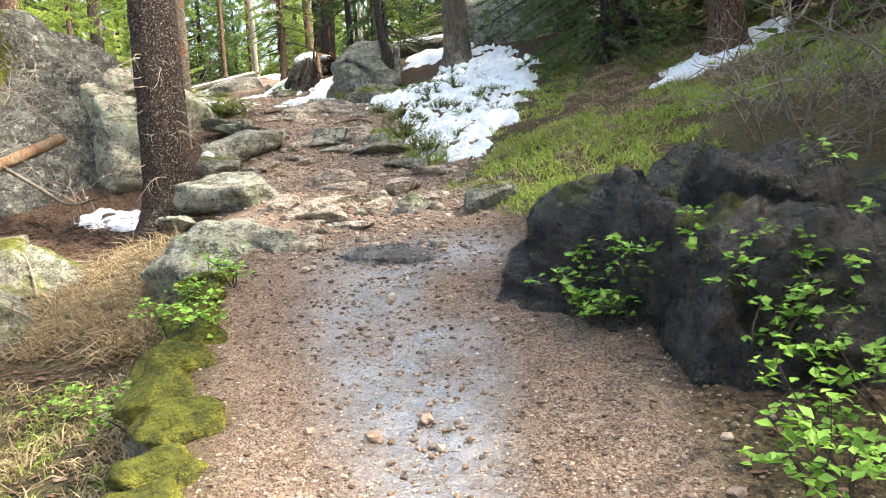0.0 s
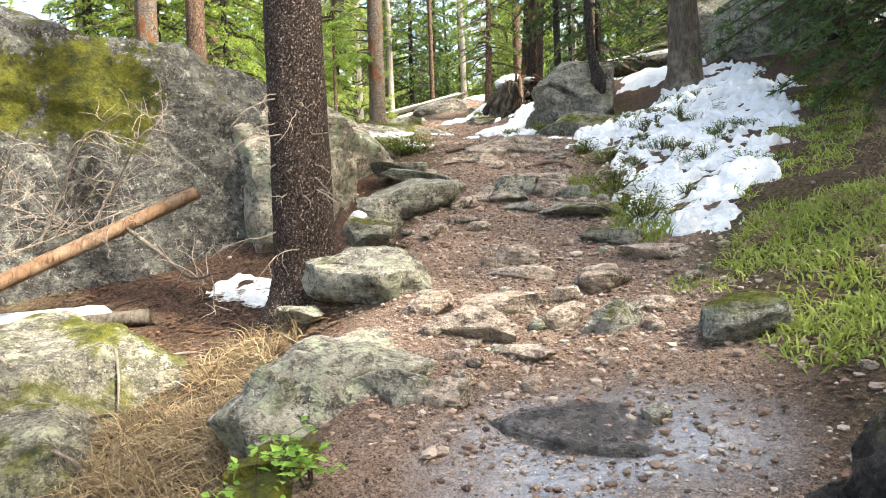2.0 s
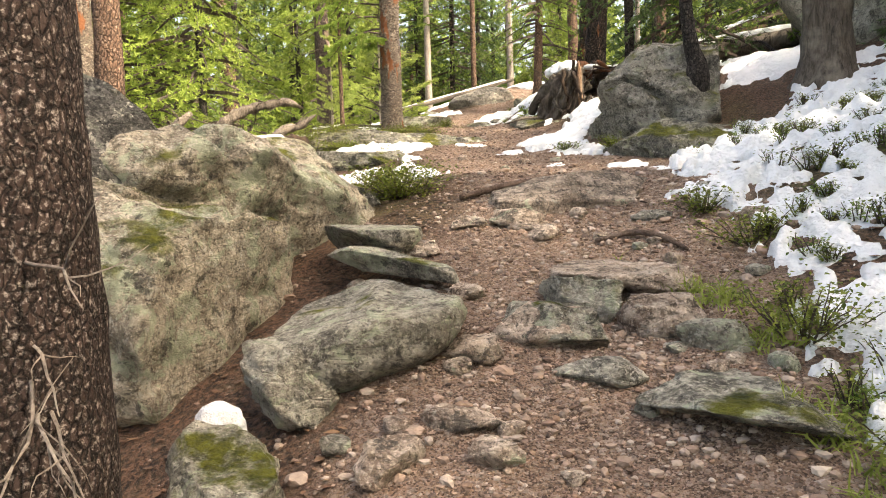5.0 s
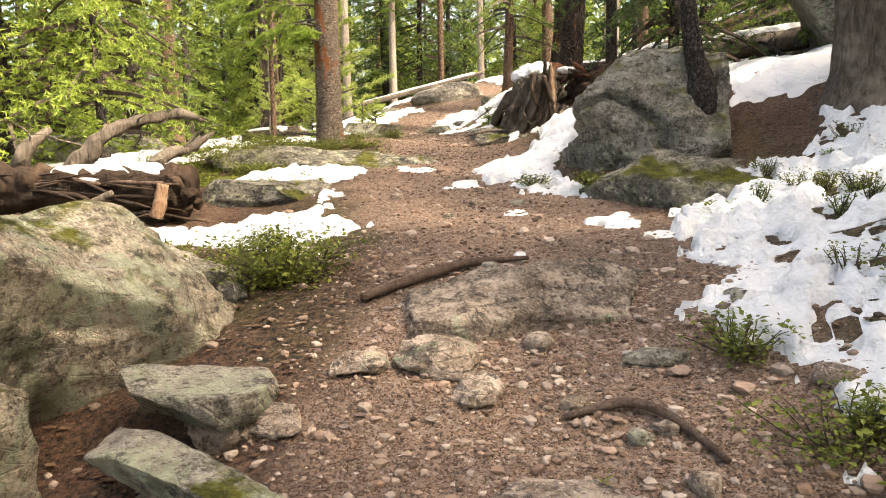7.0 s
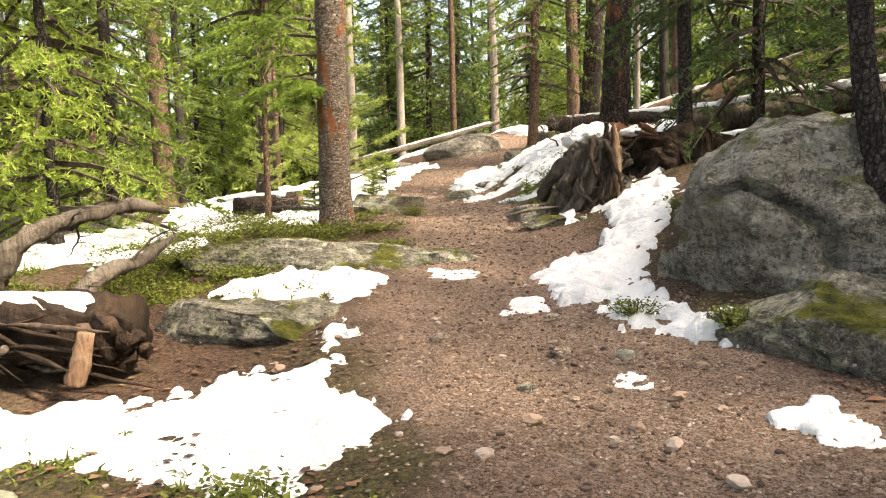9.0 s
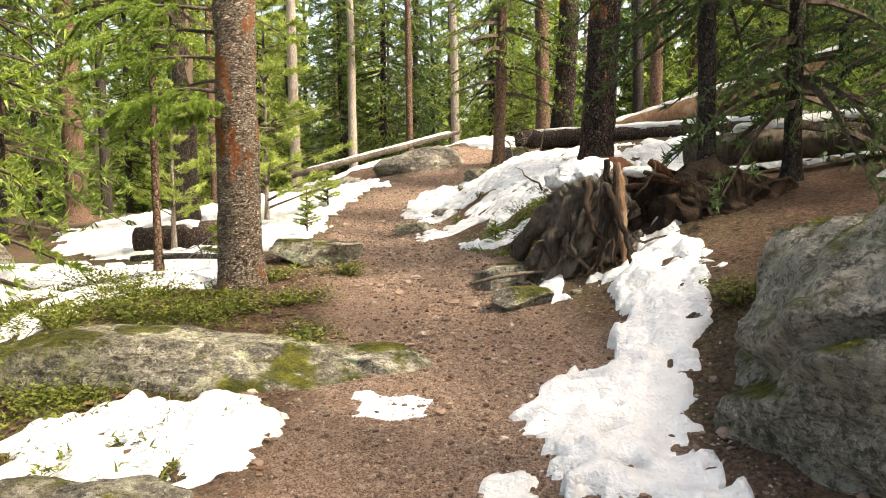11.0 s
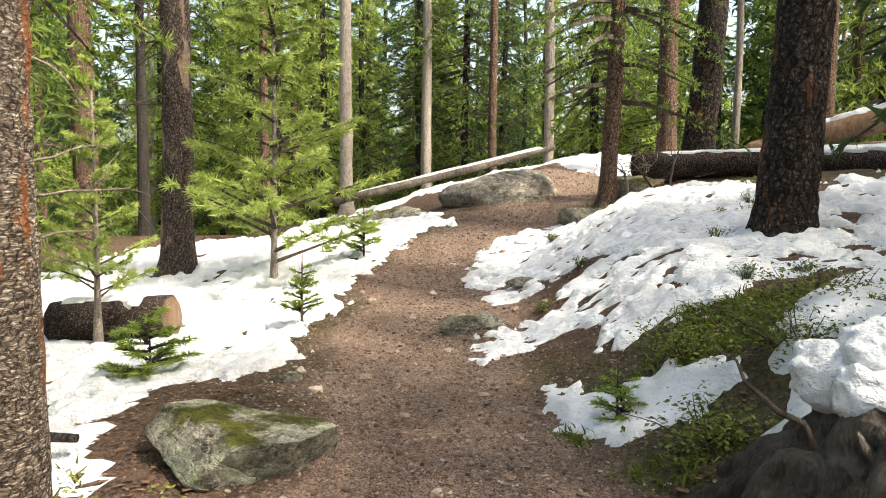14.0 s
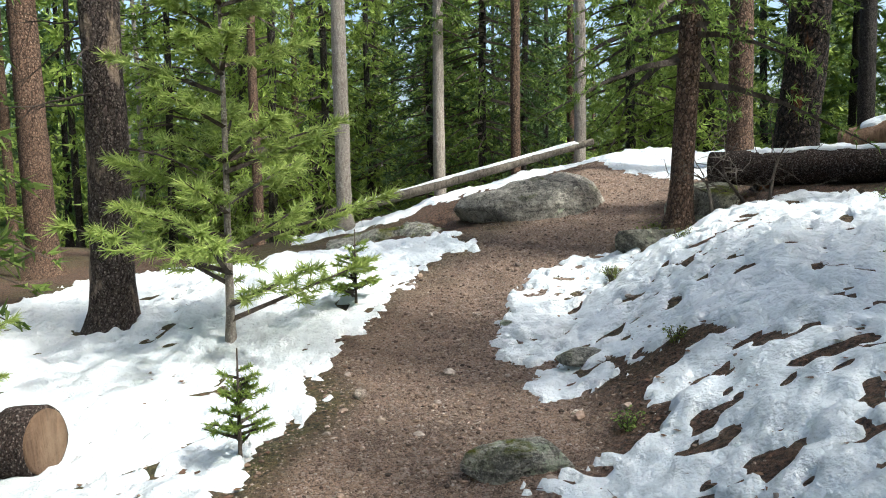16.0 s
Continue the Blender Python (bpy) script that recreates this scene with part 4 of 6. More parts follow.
rock("stone", -2.3, 7.75, 1.52, 0.22, 0.24, 0.18, 5, 54, M_PALE, "upright lichened stone edging the trail", 5, 13, 0.7, (0, 6), 1.4, False, WALL)
rock("stone", -2.2, 8.15, 1.64, 0.5, 0.42, 0.2, 18, 56, M_PALE, "tilted flat lichened slab at the trail edge", 5, 9, 0.6, (6, -16), 0.8, True, WALL)
rock("stone", -2.36, 8.86, 1.84, 0.45, 0.15, 0.085, -14, 57, M_PALE, "long pale slab laid as a step", 5, 9, 0.6, (0, 8), 0.9, False, WALL)
rock("stone", -2.68, 9.28, 1.94, 0.33, 0.22, 0.1, 4, 58, M_PALE, "flat pale slab over a dark hollow", 5, 7, 0.42, (0, 3), 0.6, False, WALL)
rock("stone", -2.2, 6.1, 0.98, 0.2, 0.12, 0.06, -5, 59, M_PALE, "thin flat stone beside a trunk", 5, 13, 0.6, (0, 0), 1.4, False, WALL)
rock("stone", -1.3, 3.95, 0.45, 0.2, 0.45, 0.3, 4, 60, M_MOSSROCK, "moss-grown stone holding up the trail edge", 5, 13, 0.7, (0, 0), 1.4, False, WALL)
rock("stone", -1.15, 3.1, 0.22, 0.2, 0.42, 0.3, -4, 61, M_MOSSROCK, "moss-grown stone holding up the trail edge", 5, 13, 0.7, (0, 0), 1.4, False, WALL)
rock("stone", -1.1, 2.3, 0.1, 0.2, 0.4, 0.3, 3, 62, M_MOSSROCK, "moss-grown stone holding up the trail edge", 5, 13, 0.7, (0, 0), 1.4, False, WALL)

STEPS = "stones set in the trail"


def step_stone(x, y, rx, ry, rz, turn, seed, label="tan worn stone set in the trail", mat=None, top=0.7, tip=(0, 0), lift=0.4, level=4):
    return rock("stone", x, y, float(ground(x, y)) + rz * lift, rx * 1.22, ry * 1.2, rz * 1.15, turn, seed, mat or M_TAN, label, level, 11, top, tip, 1.3, False, STEPS, 0.03, 0.15)


step_stone(-1.27, 5.85, 0.11, 0.1, 0.08, 0, 71)
step_stone(-0.97, 5.62, 0.19, 0.14, 0.1, -12, 72, "rounded tan stone set in the trail")
step_stone(-1.15, 4.92, 0.13, 0.1, 0.08, 10, 73, "rounded grey-green stone at the trail edge", M_PALE)
step_stone(-0.93, 4.93, 0.1, 0.09, 0.07, 0, 74)
step_stone(-0.86, 6.05, 0.25, 0.14, 0.08, 8, 75, "flat pale stone laid across the trail", None, 0.5)
step_stone(-0.53, 5.87, 0.13, 0.1, 0.08, 25, 76)
step_stone(-0.28, 5.75, 0.14, 0.07, 0.08, 30, 77, "dark slanting stone in the trail", M_GREYROCK, 0.7, (0, -20))
step_stone(0.4, 5.62, 0.2, 0.15, 0.13, 8, 78, "grey lichened stone in the grassy bank", M_GREYROCK)
step_stone(-0.57, 6.2, 0.06, 0.05, 0.05, 0, 79)
step_stone(-0.66, 5.45, 0.12, 0.1, 0.04, 0, 80, "flat tan stone level with the trail")
step_stone(-0.08, 5.98, 0.11, 0.07, 0.05, 0, 81)
step_stone(-1.12, 6.68, 0.06, 0.05, 0.05, 0, 82)
step_stone(-0.95, 6.8, 0.14, 0.1, 0.09, 6, 83, "rounded tan stone set in the trail")
step_stone(-0.9, 6.55, 0.2, 0.07, 0.05, -3, 84, "long flat stone laid across the trail")
step_stone(-0.38, 6.38, 0.15, 0.2, 0.08, -30, 85, "long tan stone sunk in the trail")
step_stone(-0.55, 6.15, 0.07, 0.06, 0.06, 0, 86)
step_stone(-1.73, 7.4, 0.09, 0.12, 0.06, 0, 87)
step_stone(-1.38, 7.5, 0.08, 0.06, 0.05, 0, 88)
step_stone(-1.58, 7.66, 0.15, 0.07, 0.04, 0, 89)
step_stone(-1.38, 8.4, 0.2, 0.13, 0.09, -5, 90, "flat grey-tan stone set in the trail")
step_stone(-1.13, 8.12, 0.15, 0.1, 0.05, 12, 91, "flat grey stone set in the trail", M_GREYROCK)
step_stone(-1.65, 8.13, 0.11, 0.08, 0.06, 30, 92)
step_stone(-0.62, 7.95, 0.28, 0.26, 0.07, -35, 93, "broad grey slab at the trail edge", M_GREYROCK, 0.5, (0, 0), 0.3)
step_stone(-0.32, 7.2, 0.19, 0.14, 0.06, -20, 94, "grey slab at the trail edge", M_GREYROCK, 0.5)
step_stone(-0.05, 6.85, 0.23, 0.17, 0.07, -20, 95, "pale slab at the trail edge", None, 0.5)
step_stone(-1.36, 8.43, 0.24, 0.14, 0.1, -25, 96, "angular grey stone set in the trail", M_PALE)
step_stone(-1.3, 8.72, 0.2, 0.13, 0.11, -30, 97, "angular grey stone set in the trail", M_PALE)
step_stone(-1.08, 9.02, 0.36, 0.2, 0.1, 6, 98, "broad worn bedrock showing in the trail", M_TAN, 0.5, (0, 0), 0.2, 5)
step_stone(-0.92, 8.55, 0.16, 0.1, 0.1, 0, 99, "three-cornered stone in the trail")
step_stone(-0.73, 8.38, 0.13, 0.08, 0.06, 0, 100, "grey stone in the trail", M_PALE)
step_stone(-1.87, 8.7, 0.08, 0.06, 0.05, 0, 101)
step_stone(-2.5, 9.25, 0.11, 0.08, 0.06, 0, 102)
step_stone(-2.32, 9.28, 0.09, 0.06, 0.05, 0, 103)
step_stone(-1.66, 10.26, 0.52, 0.2, 0.15, 28, 104, "long ridge of layered bedrock across the trail", M_RIDGE, 0.85, (3, -3), 0.25, 5)
step_stone(-1.87, 9.72, 0.15, 0.12, 0.07, 25, 105, "angular tan stone set in the trail")
step_stone(-2.13, 9.6, 0.1, 0.08, 0.05, 30, 106)
step_stone(-1.69, 9.58, 0.09, 0.08, 0.05, 30, 107)
step_stone(-3.14, 10.2, 0.11, 0.1, 0.1, 30, 108, "rounded stone beside the boulder", M_ROCK)
step_stone(-1.08, 9.9, 0.1, 0.05, 0.04, 0, 109, "grey stone in the trail", M_GREYROCK)
rock("stone", -5.2, 16.85, 3.02, 0.45, 0.3, 0.17, 4, 110, M_PALE, "large flat lichened stone at the trail edge", 5, 8, 0.65, (0, 3), 0.7, True)
rock("stone", -5.12, 19.62, 3.08, 0.3, 0.12, 0.11, 28, 111, M_GREYROCK, "grey stone lying at the trail edge", 4, 8, 0.7, (0, -5), 0.7)
rock("stone", -3.96, 22.1, 3.92, 0.2, 0.16, 0.11, 0, 112, M_MOSSROCK, "small moss-capped stone in the snow", 4, 8, 0.7, (0, 0), 0.8)
rock("stone", -5.15, 21.05, 3.25, 0.2, 0.1, 0.06, 35, 113, M_GREYROCK, "flat grey stone in the snow", 4, 8, 0.7, (0, 0), 0.8)
rock("stone", -5.1, 23.4, 3.75, 0.3, 0.28, 0.2, 0, 114, M_MOSSROCK, "mossy stone at the trail edge", 4, 8, 0.7, (0, 0), 0.8)
rock("stone", -4.7, 23.9, 4.05, 0.4, 0.4, 0.28, 0, 115, M_MOSSROCK, "mossy mound of stone below a pine", 4, 8, 0.8, (0, 0), 0.8)
rock("stone", -3.45, 16.3, 2.92, 0.2, 0.25, 0.14, 0, 116, M_GREYROCK, "grey stone below the uprooted stump", 4, 8, 0.7, (0, 0), 0.8)
rock("stone", -3.2, 15.7, 2.85, 0.22, 0.2, 0.12, 40, 117, M_MOSSROCK, "mossy stone below the uprooted stump", 4, 8, 0.7, (0, 0), 0.8)
rock("stone", -5.68, 17.95, 3.0, 0.07, 0.06, 0.05, 40, 118, M_GREYROCK, "small dark stone with snow on it", 3, 8, 0.7, (0, 0), 0.8)

# ---- trees that stand by the trail ----
spruce = tree(-2.5, 6.75, 11, 0.222, M_SPRUCE, 3, "tall spruce with dark scaly bark and dead lower twigs", ("high", 5.5, 1.2), (0.0, 0.0), fine=True, taper=0.55, z=0.98, flare=0.35)
dead_twigs(spruce, 0.2, 0.35, 1.5, 16, 5, M_TWIG, 0.55, -1.2)
dead_twigs(spruce, 0.2, 1.5, 3.2, 8, 6, M_TWIG, 0.5)
t2 = tree(-5.39, 15.88, 12, 0.165, M_FLAKY, 4, "tall conifer with flaking grey and orange bark", ("high", 4.8, 1.1), (0.01, 0.0), fine=True, taper=0.5, relief=0.12, flare=0.25)
dead_twigs(t2, 0.16, 0.2, 3.0, 14, 8, M_TWIG, 0.5, 2.6)
tree(-2.98, 20.45, 13, 0.205, M_BURNT, 5, "thick trunk with charred black bark and an orange scar", ("high", 6.5, 1.3), (0.035, 0.0), fine=True, taper=0.5, relief=0.13, flare=0.22)
tree(-4.85, 23.55, 9, 0.11, M_PINE, 6, "slender pine with brown bark at the trail bend", ("near_spruce", 1.75, 1.0), (0.02, 0), taper=0.6)
tree(-3.9, 24.6, 12, 0.2, M_BURNT, 7, "leaning conifer with dark charred bark", ("high", 6, 1.1), (0.06, 0.0), taper=0.55)
tree(-4.45, 26.3, 12, 0.15, M_PINE, 8, "conifer with scaly reddish-brown bark", ("high", 6, 1.1), (0.0, 0.0), taper=0.5)
tree(-9.95, 26.1, 12, 0.12, M_PALEBARK, 9, "straight bare trunk with pale grey bark", ("high", 6.5, 0.9), (-0.01, 0.0), taper=0.45)
tree(-8.4, 29.8, 12, 0.1, M_PINE, 10, "slender trunk with peeling brown bark", ("high", 6.0, 0.9), (-0.015, 0.0), taper=0.45)
tree(-7.6, 31.6, 13, 0.13, M_PALEBARK, 11, "slender trunk with grey-brown bark", ("high", 6.5, 0.9), (-0.02, 0.0), taper=0.45)
t10 = tree(-9.6, 21.4, 12, 0.19, M_MOTTLED, 12, "trunk with dark and pale mottled bark in the snow", ("high", 4.5, 1.2), (-0.01, 0.0), taper=0.5, fine=True)
dead_twigs(t10, 0.18, 1.2, 3.5, 10, 9, M_DARKTWIG, 0.9, None, True, 0.012)
tree(-14.5, 24.5, 13, 0.24, M_PINE, 13, "tall pine with orange-red bark and a black side", ("high", 5, 1.3), (-0.01, 0), taper=0.5)
tree(-0.93, 13.5, 8, 0.066, M_DARKBARK, 14, "thin dark trunk with a bent foot against the boulder", ("high", 4.5, 0.8), (0.0, 0.0), taper=0.5, curve=0.14, z=surface(-0.93, 13.5), fine=True)
tree(-1.95, 16.9, 10, 0.07, M_DARKBARK, 15, "thin dark conifer trunk behind the boulder", ("near_spruce", 2.2, 1.1), (0, 0), taper=0.5)
overhang = tree(-1.2, 17.6, 9, 0.07, M_DARKBARK, 16, "thin dark conifer trunk on the slope", ("shade_spruce", 0.7, 1.1), (0.01, 0), taper=0.5)
tree(-6.15, 11.0, 11, 0.14, M_PINE, 17, "conifer with reddish bark behind the great boulder", ("high", 5, 1.0), (0.0, 0), taper=0.5)
tree(-8.2, 12.6, 11, 0.2, M_FLAKY, 18, "thick trunk with brown-grey bark", ("high", 4.5, 1.2), (0.0, 0), taper=0.5)
# light_spruce crowns: sunlight on the boughs is in their needle colour
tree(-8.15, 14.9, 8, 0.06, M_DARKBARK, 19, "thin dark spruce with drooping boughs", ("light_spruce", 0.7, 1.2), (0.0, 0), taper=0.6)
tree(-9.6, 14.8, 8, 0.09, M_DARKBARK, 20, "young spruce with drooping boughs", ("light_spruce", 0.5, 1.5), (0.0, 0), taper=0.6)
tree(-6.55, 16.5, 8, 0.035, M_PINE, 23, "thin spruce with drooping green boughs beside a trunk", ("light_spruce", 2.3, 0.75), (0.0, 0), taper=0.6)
snag = tree(0.35, 14.0, 1.5, 0.26, M_DEAD, 22, "broken grey snag without bark above the snow", None, (0, 0), fine=True, taper=0.22, relief=0.18, flare=0.25, name="snag")

# young trees
SAP = "young trees in the snow"
tree(-7.92, 21.0, 3.7, 0.034, M_PALEBARK, 24, "bright green young pine in the snow", ("young_pine", 0.4, 1.3), (-0.015, 0), taper=0.8, group=SAP, name="young_pine")
tree(-7.92, 18.62, 2.1, 0.03, M_PALEBARK, 25, "small green pine with a bent stem beside a cut log", ("young_pine", 0.5, 0.5), (0.0, 0), taper=0.8, group=SAP, name="young_pine")
tree(-6.45, 19.25, 0.62, 0.012, M_DARKTWIG, 26, "tiny dark green pine seedling in the snow", ("seedling", 0.16, 0.8), (0.0, 0), taper=0.7, group=SAP, name="pine_seedling", flare=0)
tree(-7.35, 21.9, 0.7, 0.014, M_DARKTWIG, 27, "small pine seedling in the snow", ("seedling", 0.15, 1.2), (0.0, 0), taper=0.7, group=SAP, name="pine_seedling", flare=0)
tree(-6.75, 17.95, 0.55, 0.009, M_DARKTWIG, 28, "small light green spruce seedling at the trail edge", ("seedling", 0.06, 1.5), (0.0, 0), taper=0.7, group=SAP, name="spruce_seedling", flare=0)
tree(-3.75, 17.75, 0.3, 0.008, M_DARKTWIG, 29, "tiny spruce seedling at the snow edge", ("seedling", 0.05, 0.7), (0.0, 0), taper=0.7, group=SAP, name="spruce_seedling", flare=0)

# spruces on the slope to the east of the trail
# shade_spruce and spruce_c crowns have the slope's shade in their needle colour
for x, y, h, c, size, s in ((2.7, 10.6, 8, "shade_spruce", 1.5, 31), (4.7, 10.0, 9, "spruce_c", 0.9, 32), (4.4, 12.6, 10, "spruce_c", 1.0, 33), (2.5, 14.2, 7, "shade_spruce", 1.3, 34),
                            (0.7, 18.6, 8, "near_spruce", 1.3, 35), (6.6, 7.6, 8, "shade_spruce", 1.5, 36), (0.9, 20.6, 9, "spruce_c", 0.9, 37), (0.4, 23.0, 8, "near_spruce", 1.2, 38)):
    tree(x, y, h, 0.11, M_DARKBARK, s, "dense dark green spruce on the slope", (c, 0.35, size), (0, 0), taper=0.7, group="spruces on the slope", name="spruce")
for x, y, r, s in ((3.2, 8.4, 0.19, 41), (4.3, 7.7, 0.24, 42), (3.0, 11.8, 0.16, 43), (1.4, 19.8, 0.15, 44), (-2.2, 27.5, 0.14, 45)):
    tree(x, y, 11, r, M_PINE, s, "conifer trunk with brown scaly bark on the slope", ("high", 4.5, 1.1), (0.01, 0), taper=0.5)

# shade_spruce again: needles coloured dark for the shade they stand in
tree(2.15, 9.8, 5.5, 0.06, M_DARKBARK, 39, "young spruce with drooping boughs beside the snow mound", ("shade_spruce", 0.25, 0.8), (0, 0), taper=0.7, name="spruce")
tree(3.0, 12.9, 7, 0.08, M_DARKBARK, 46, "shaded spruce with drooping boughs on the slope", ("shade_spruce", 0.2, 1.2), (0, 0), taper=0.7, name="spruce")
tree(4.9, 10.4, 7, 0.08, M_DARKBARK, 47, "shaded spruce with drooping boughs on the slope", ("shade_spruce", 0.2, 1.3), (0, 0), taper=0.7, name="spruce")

# ---- the forest round about ----
rng = np.random.default_rng(7)
placed = [(-9.6, 21.4), (-9.95, 26.1), (-8.4, 29.8), (-7.6, 31.6), (-8.0, 21.1), (-14.5, 24.5)]
made = {}


def forest(n, x0, x1, y0, y1, gap, share):
    """Trees at random in a stretch of the plan; share: of spruces with boughs to the ground."""
    k = tries = 0
    while k < n and tries < n * 40:
        tries += 1
        x, y = rng.uniform(x0, x1), rng.uniform(y0, y1)
        if any(math.hypot(x - a, y - b) < gap for a, b in placed) or (abs(x - float(section(y)[0])) < 4.5 and y < 29):
            continue
        placed.append((x, y))
        k += 1
        z = float(ground(x, y)) - 0.05
        if rng.random() < share:
            far = y > 40 or x < -20 or x > 12 or y < 0
            kind = (("far_a", "far_b", "far_c", "far_b") if far else ("spruce_a", "spruce_b", "spruce_c", "spruce_b"))[rng.integers(4)]
            h, r, mt, cr, lab = rng.uniform(9, 14), 0.12, M_DARKBARK, (kind, rng.uniform(0.3, 1.2), rng.uniform(0.85, 1.2)), "spruce with green boughs down to the ground"
            grp, nm = "spruces of the forest", "spruce"
        else:
            mt = (M_PINE, M_PALEBARK, M_DARKBARK)[rng.integers(3)]
            h, r, cr, lab = rng.uniform(11, 15), rng.uniform(0.09, 0.17), ("high", rng.uniform(4.5, 6.5), rng.uniform(0.9, 1.3)), "tall bare-trunked conifer of the forest"
            grp, nm = "tall trunks of the forest", "conifer"
        tree(x, y, h, r, mt, int(rng.integers(1000)), lab, cr, (rng.normal(0, 0.012), rng.normal(0, 0.012)), taper=0.6, group=grp, name=nm)


forest(34, -28, -11, 8, 40, 2.2, 0.6)
forest(34, -20, 4, 31, 50, 2.0, 0.6)
forest(22, 3.5, 18, 8, 36, 2.4, 0.5)
# unseen trees behind the start, added only for their effect on light and reflections
forest(10, -12, 12, -16, -6, 3.0, 0.5)
# unseen trees added to keep the sun off the first stretch of trail
forest(16, 5.2, 11, -5, 7.5, 1.9, 0.6)
forest(30, -24, 8, 31, 46, 1.8, 1.0)
forest(140, -60, 25, 46, 80, 2.6, 0.97)
forest(60, -60, -26, 0, 50, 2.8, 0.95)
forest(24, 10, 32, 0, 46, 3.0, 0.9)

# ---- snow ----
snow([(-5.1, 11.5), (-4.5, 11.7), (-3.8, 12.3), (-3.84, 12.75), (-3.68, 12.6), (-3.6, 12.3), (-3.4, 11.85), (-3.12, 11.65), (-3.1, 11.05), (-3.02, 10.8), (-3.4, 10.98), (-4.1, 11.1), (-5.0, 11.2)], "smooth white snow patch beside the brown trail", 0.05, 1, 0.019, 0.13, 0.0, False, 0.16, lump=0.015)
snow([(-4.93, 12.93), (-5.07, 13.39), (-4.53, 13.95), (-4.3, 14.15), (-3.98, 13.8), (-3.9, 13.43), (-4.4, 13.2), (-4.79, 13.02)], "narrow white snow patch between flat rocks", 0.05, 2, 0.019, 0.13, 0.0, False, 0.16, lump=0.015)
snow([(-6.5, 17.1), (-9.77, 19.0), (-11.8, 21.1), (-12.4, 23.6), (-9.6, 24.0), (-7.4, 24.4), (-7.0, 23.8), (-7.35, 22.74), (-6.83, 20.78), (-6.41, 19.37), (-6.0, 18.62), (-5.95, 17.85), (-6.3, 17.7)], "broad snow field under young pines", 0.07, 3, 0.034, 0.18, 0.06, False, 0.2, lump=0.02)
snow([(-2.55, 16.5), (-1.98, 16.73), (-2.05, 16.3), (-2.08, 15.37), (-2.12, 15.0), (-2.14, 14.06), (-1.95, 13.43), (-1.54, 13.02), (-1.5, 12.8), (-1.93, 12.72), (-2.2, 13.1), (-2.63, 13.5), (-2.78, 14.0), (-2.9, 14.55), (-2.62, 14.75), (-2.5, 15.25), (-2.68, 15.95), (-2.44, 16.18)], "lumpy snow between the stump and the domed boulder", 0.07, 4, 0.022, 0.13, 0.1, False, 0.3, lump=0.035)
snow([(-6.05, 21.81), (-6.2, 23.2), (-5.7, 23.5), (-4.9, 23.3), (-3.6, 23.6), (-2.9, 22.6), (-2.5, 20.8), (-2.6, 19.4), (-3.2, 18.9), (-3.93, 18.64), (-4.3, 19.2), (-4.79, 18.78), (-5.1, 19.2), (-4.7, 20.0), (-4.55, 20.7), (-5.4, 20.6)], "patchy snow with plants poking through beside the trail", 0.055, 5, 0.024, 0.14, 0.1, False, 0.45, lump=0.03)
snow([(-4.33, 18.4), (-4.1, 18.5), (-3.4, 18.0), (-3.4, 17.6), (-3.7, 17.4), (-4.0, 17.7), (-4.19, 18.0)], "small snow patch at the trail edge", 0.05, 6, 0.03, 0.14, 0.1, False, 0.3, lump=0.02)
snow([(-1.05, 12.2), (-0.75, 12.7), (-0.2, 13.3), (0.3, 14.3), (1.3, 14.0), (1.4, 11.5), (1.1, 9.0), (0.75, 7.6), (0.35, 7.2), (-0.05, 7.1), (-0.3, 7.9), (-0.55, 9.3), (-0.75, 9.7), (-0.95, 10.3), (-0.75, 10.6), (-0.9, 11.2)], "snow mound with green shrubs melting through", 0.075, 7, 0.023, 0.14, 0.14, False, 0.58, lump=0.07)
snow([(-0.6, 14.6), (-0.1, 14.3), (0.6, 14.6), (0.9, 16.5), (0.2, 17.5), (-0.6, 17.2)], "snow on the slope behind the domed boulder", 0.07, 8, 0.06, 0.15, 0.2)
snow([(-3.2, 24.6), (-6.4, 26.9), (-7.8, 28.0), (-6.0, 29.0), (-2.0, 26.0)], "thin snow along the crest", 0.06, 9, 0.08, 0.2, 0.3)
snow([(-3.1, 17.1), (-2.2, 17.2), (-1.8, 19.0), (-2.6, 19.6), (-3.0, 18.4)], "snow behind the uprooted stump", 0.07, 10, 0.06, 0.14, 0.2)
snow([(-3.52, 7.04), (-3.43, 7.32), (-3.15, 7.37), (-2.75, 6.75), (-2.83, 6.65), (-3.06, 6.78)], "small snow remnant at the foot of the spruce", 0.04, 11, 0.02, 0.12, 0.35, False, 0.5)
snow([(-8.5, 13.5), (-6.3, 14.0), (-5.6, 16.5), (-6.4, 17.2), (-9.5, 17.6), (-11, 16.0)], "patchy snow under the spruces", 0.06, 12, 0.07, 0.2, 0.28)
snow([(2.0, 7.4), (2.6, 7.3), (4.2, 8.8), (4.0, 9.4), (2.4, 8.1)], "strip of snow on the grassy bank", 0.06, 13, 0.05, 0.1, 0.1)
snow([(3.0, 14.5), (6.0, 15.0), (8.0, 20.0), (3.0, 24.0), (1.0, 21.0)], "patchy snow among the trees on the slope", 0.07, 14, 0.1, 0.3, 0.35)

snow([(-2.4, 19.6), (-1.2, 18.9), (1.0, 19.2), (2.2, 21.0), (1.8, 23.0), (-1.0, 23.4), (-2.6, 22.6)], "patchy snow on the slope before the fallen trunk", 0.07, 15, 0.05, 0.25, 0.22, False, 0.3, lump=0.03)
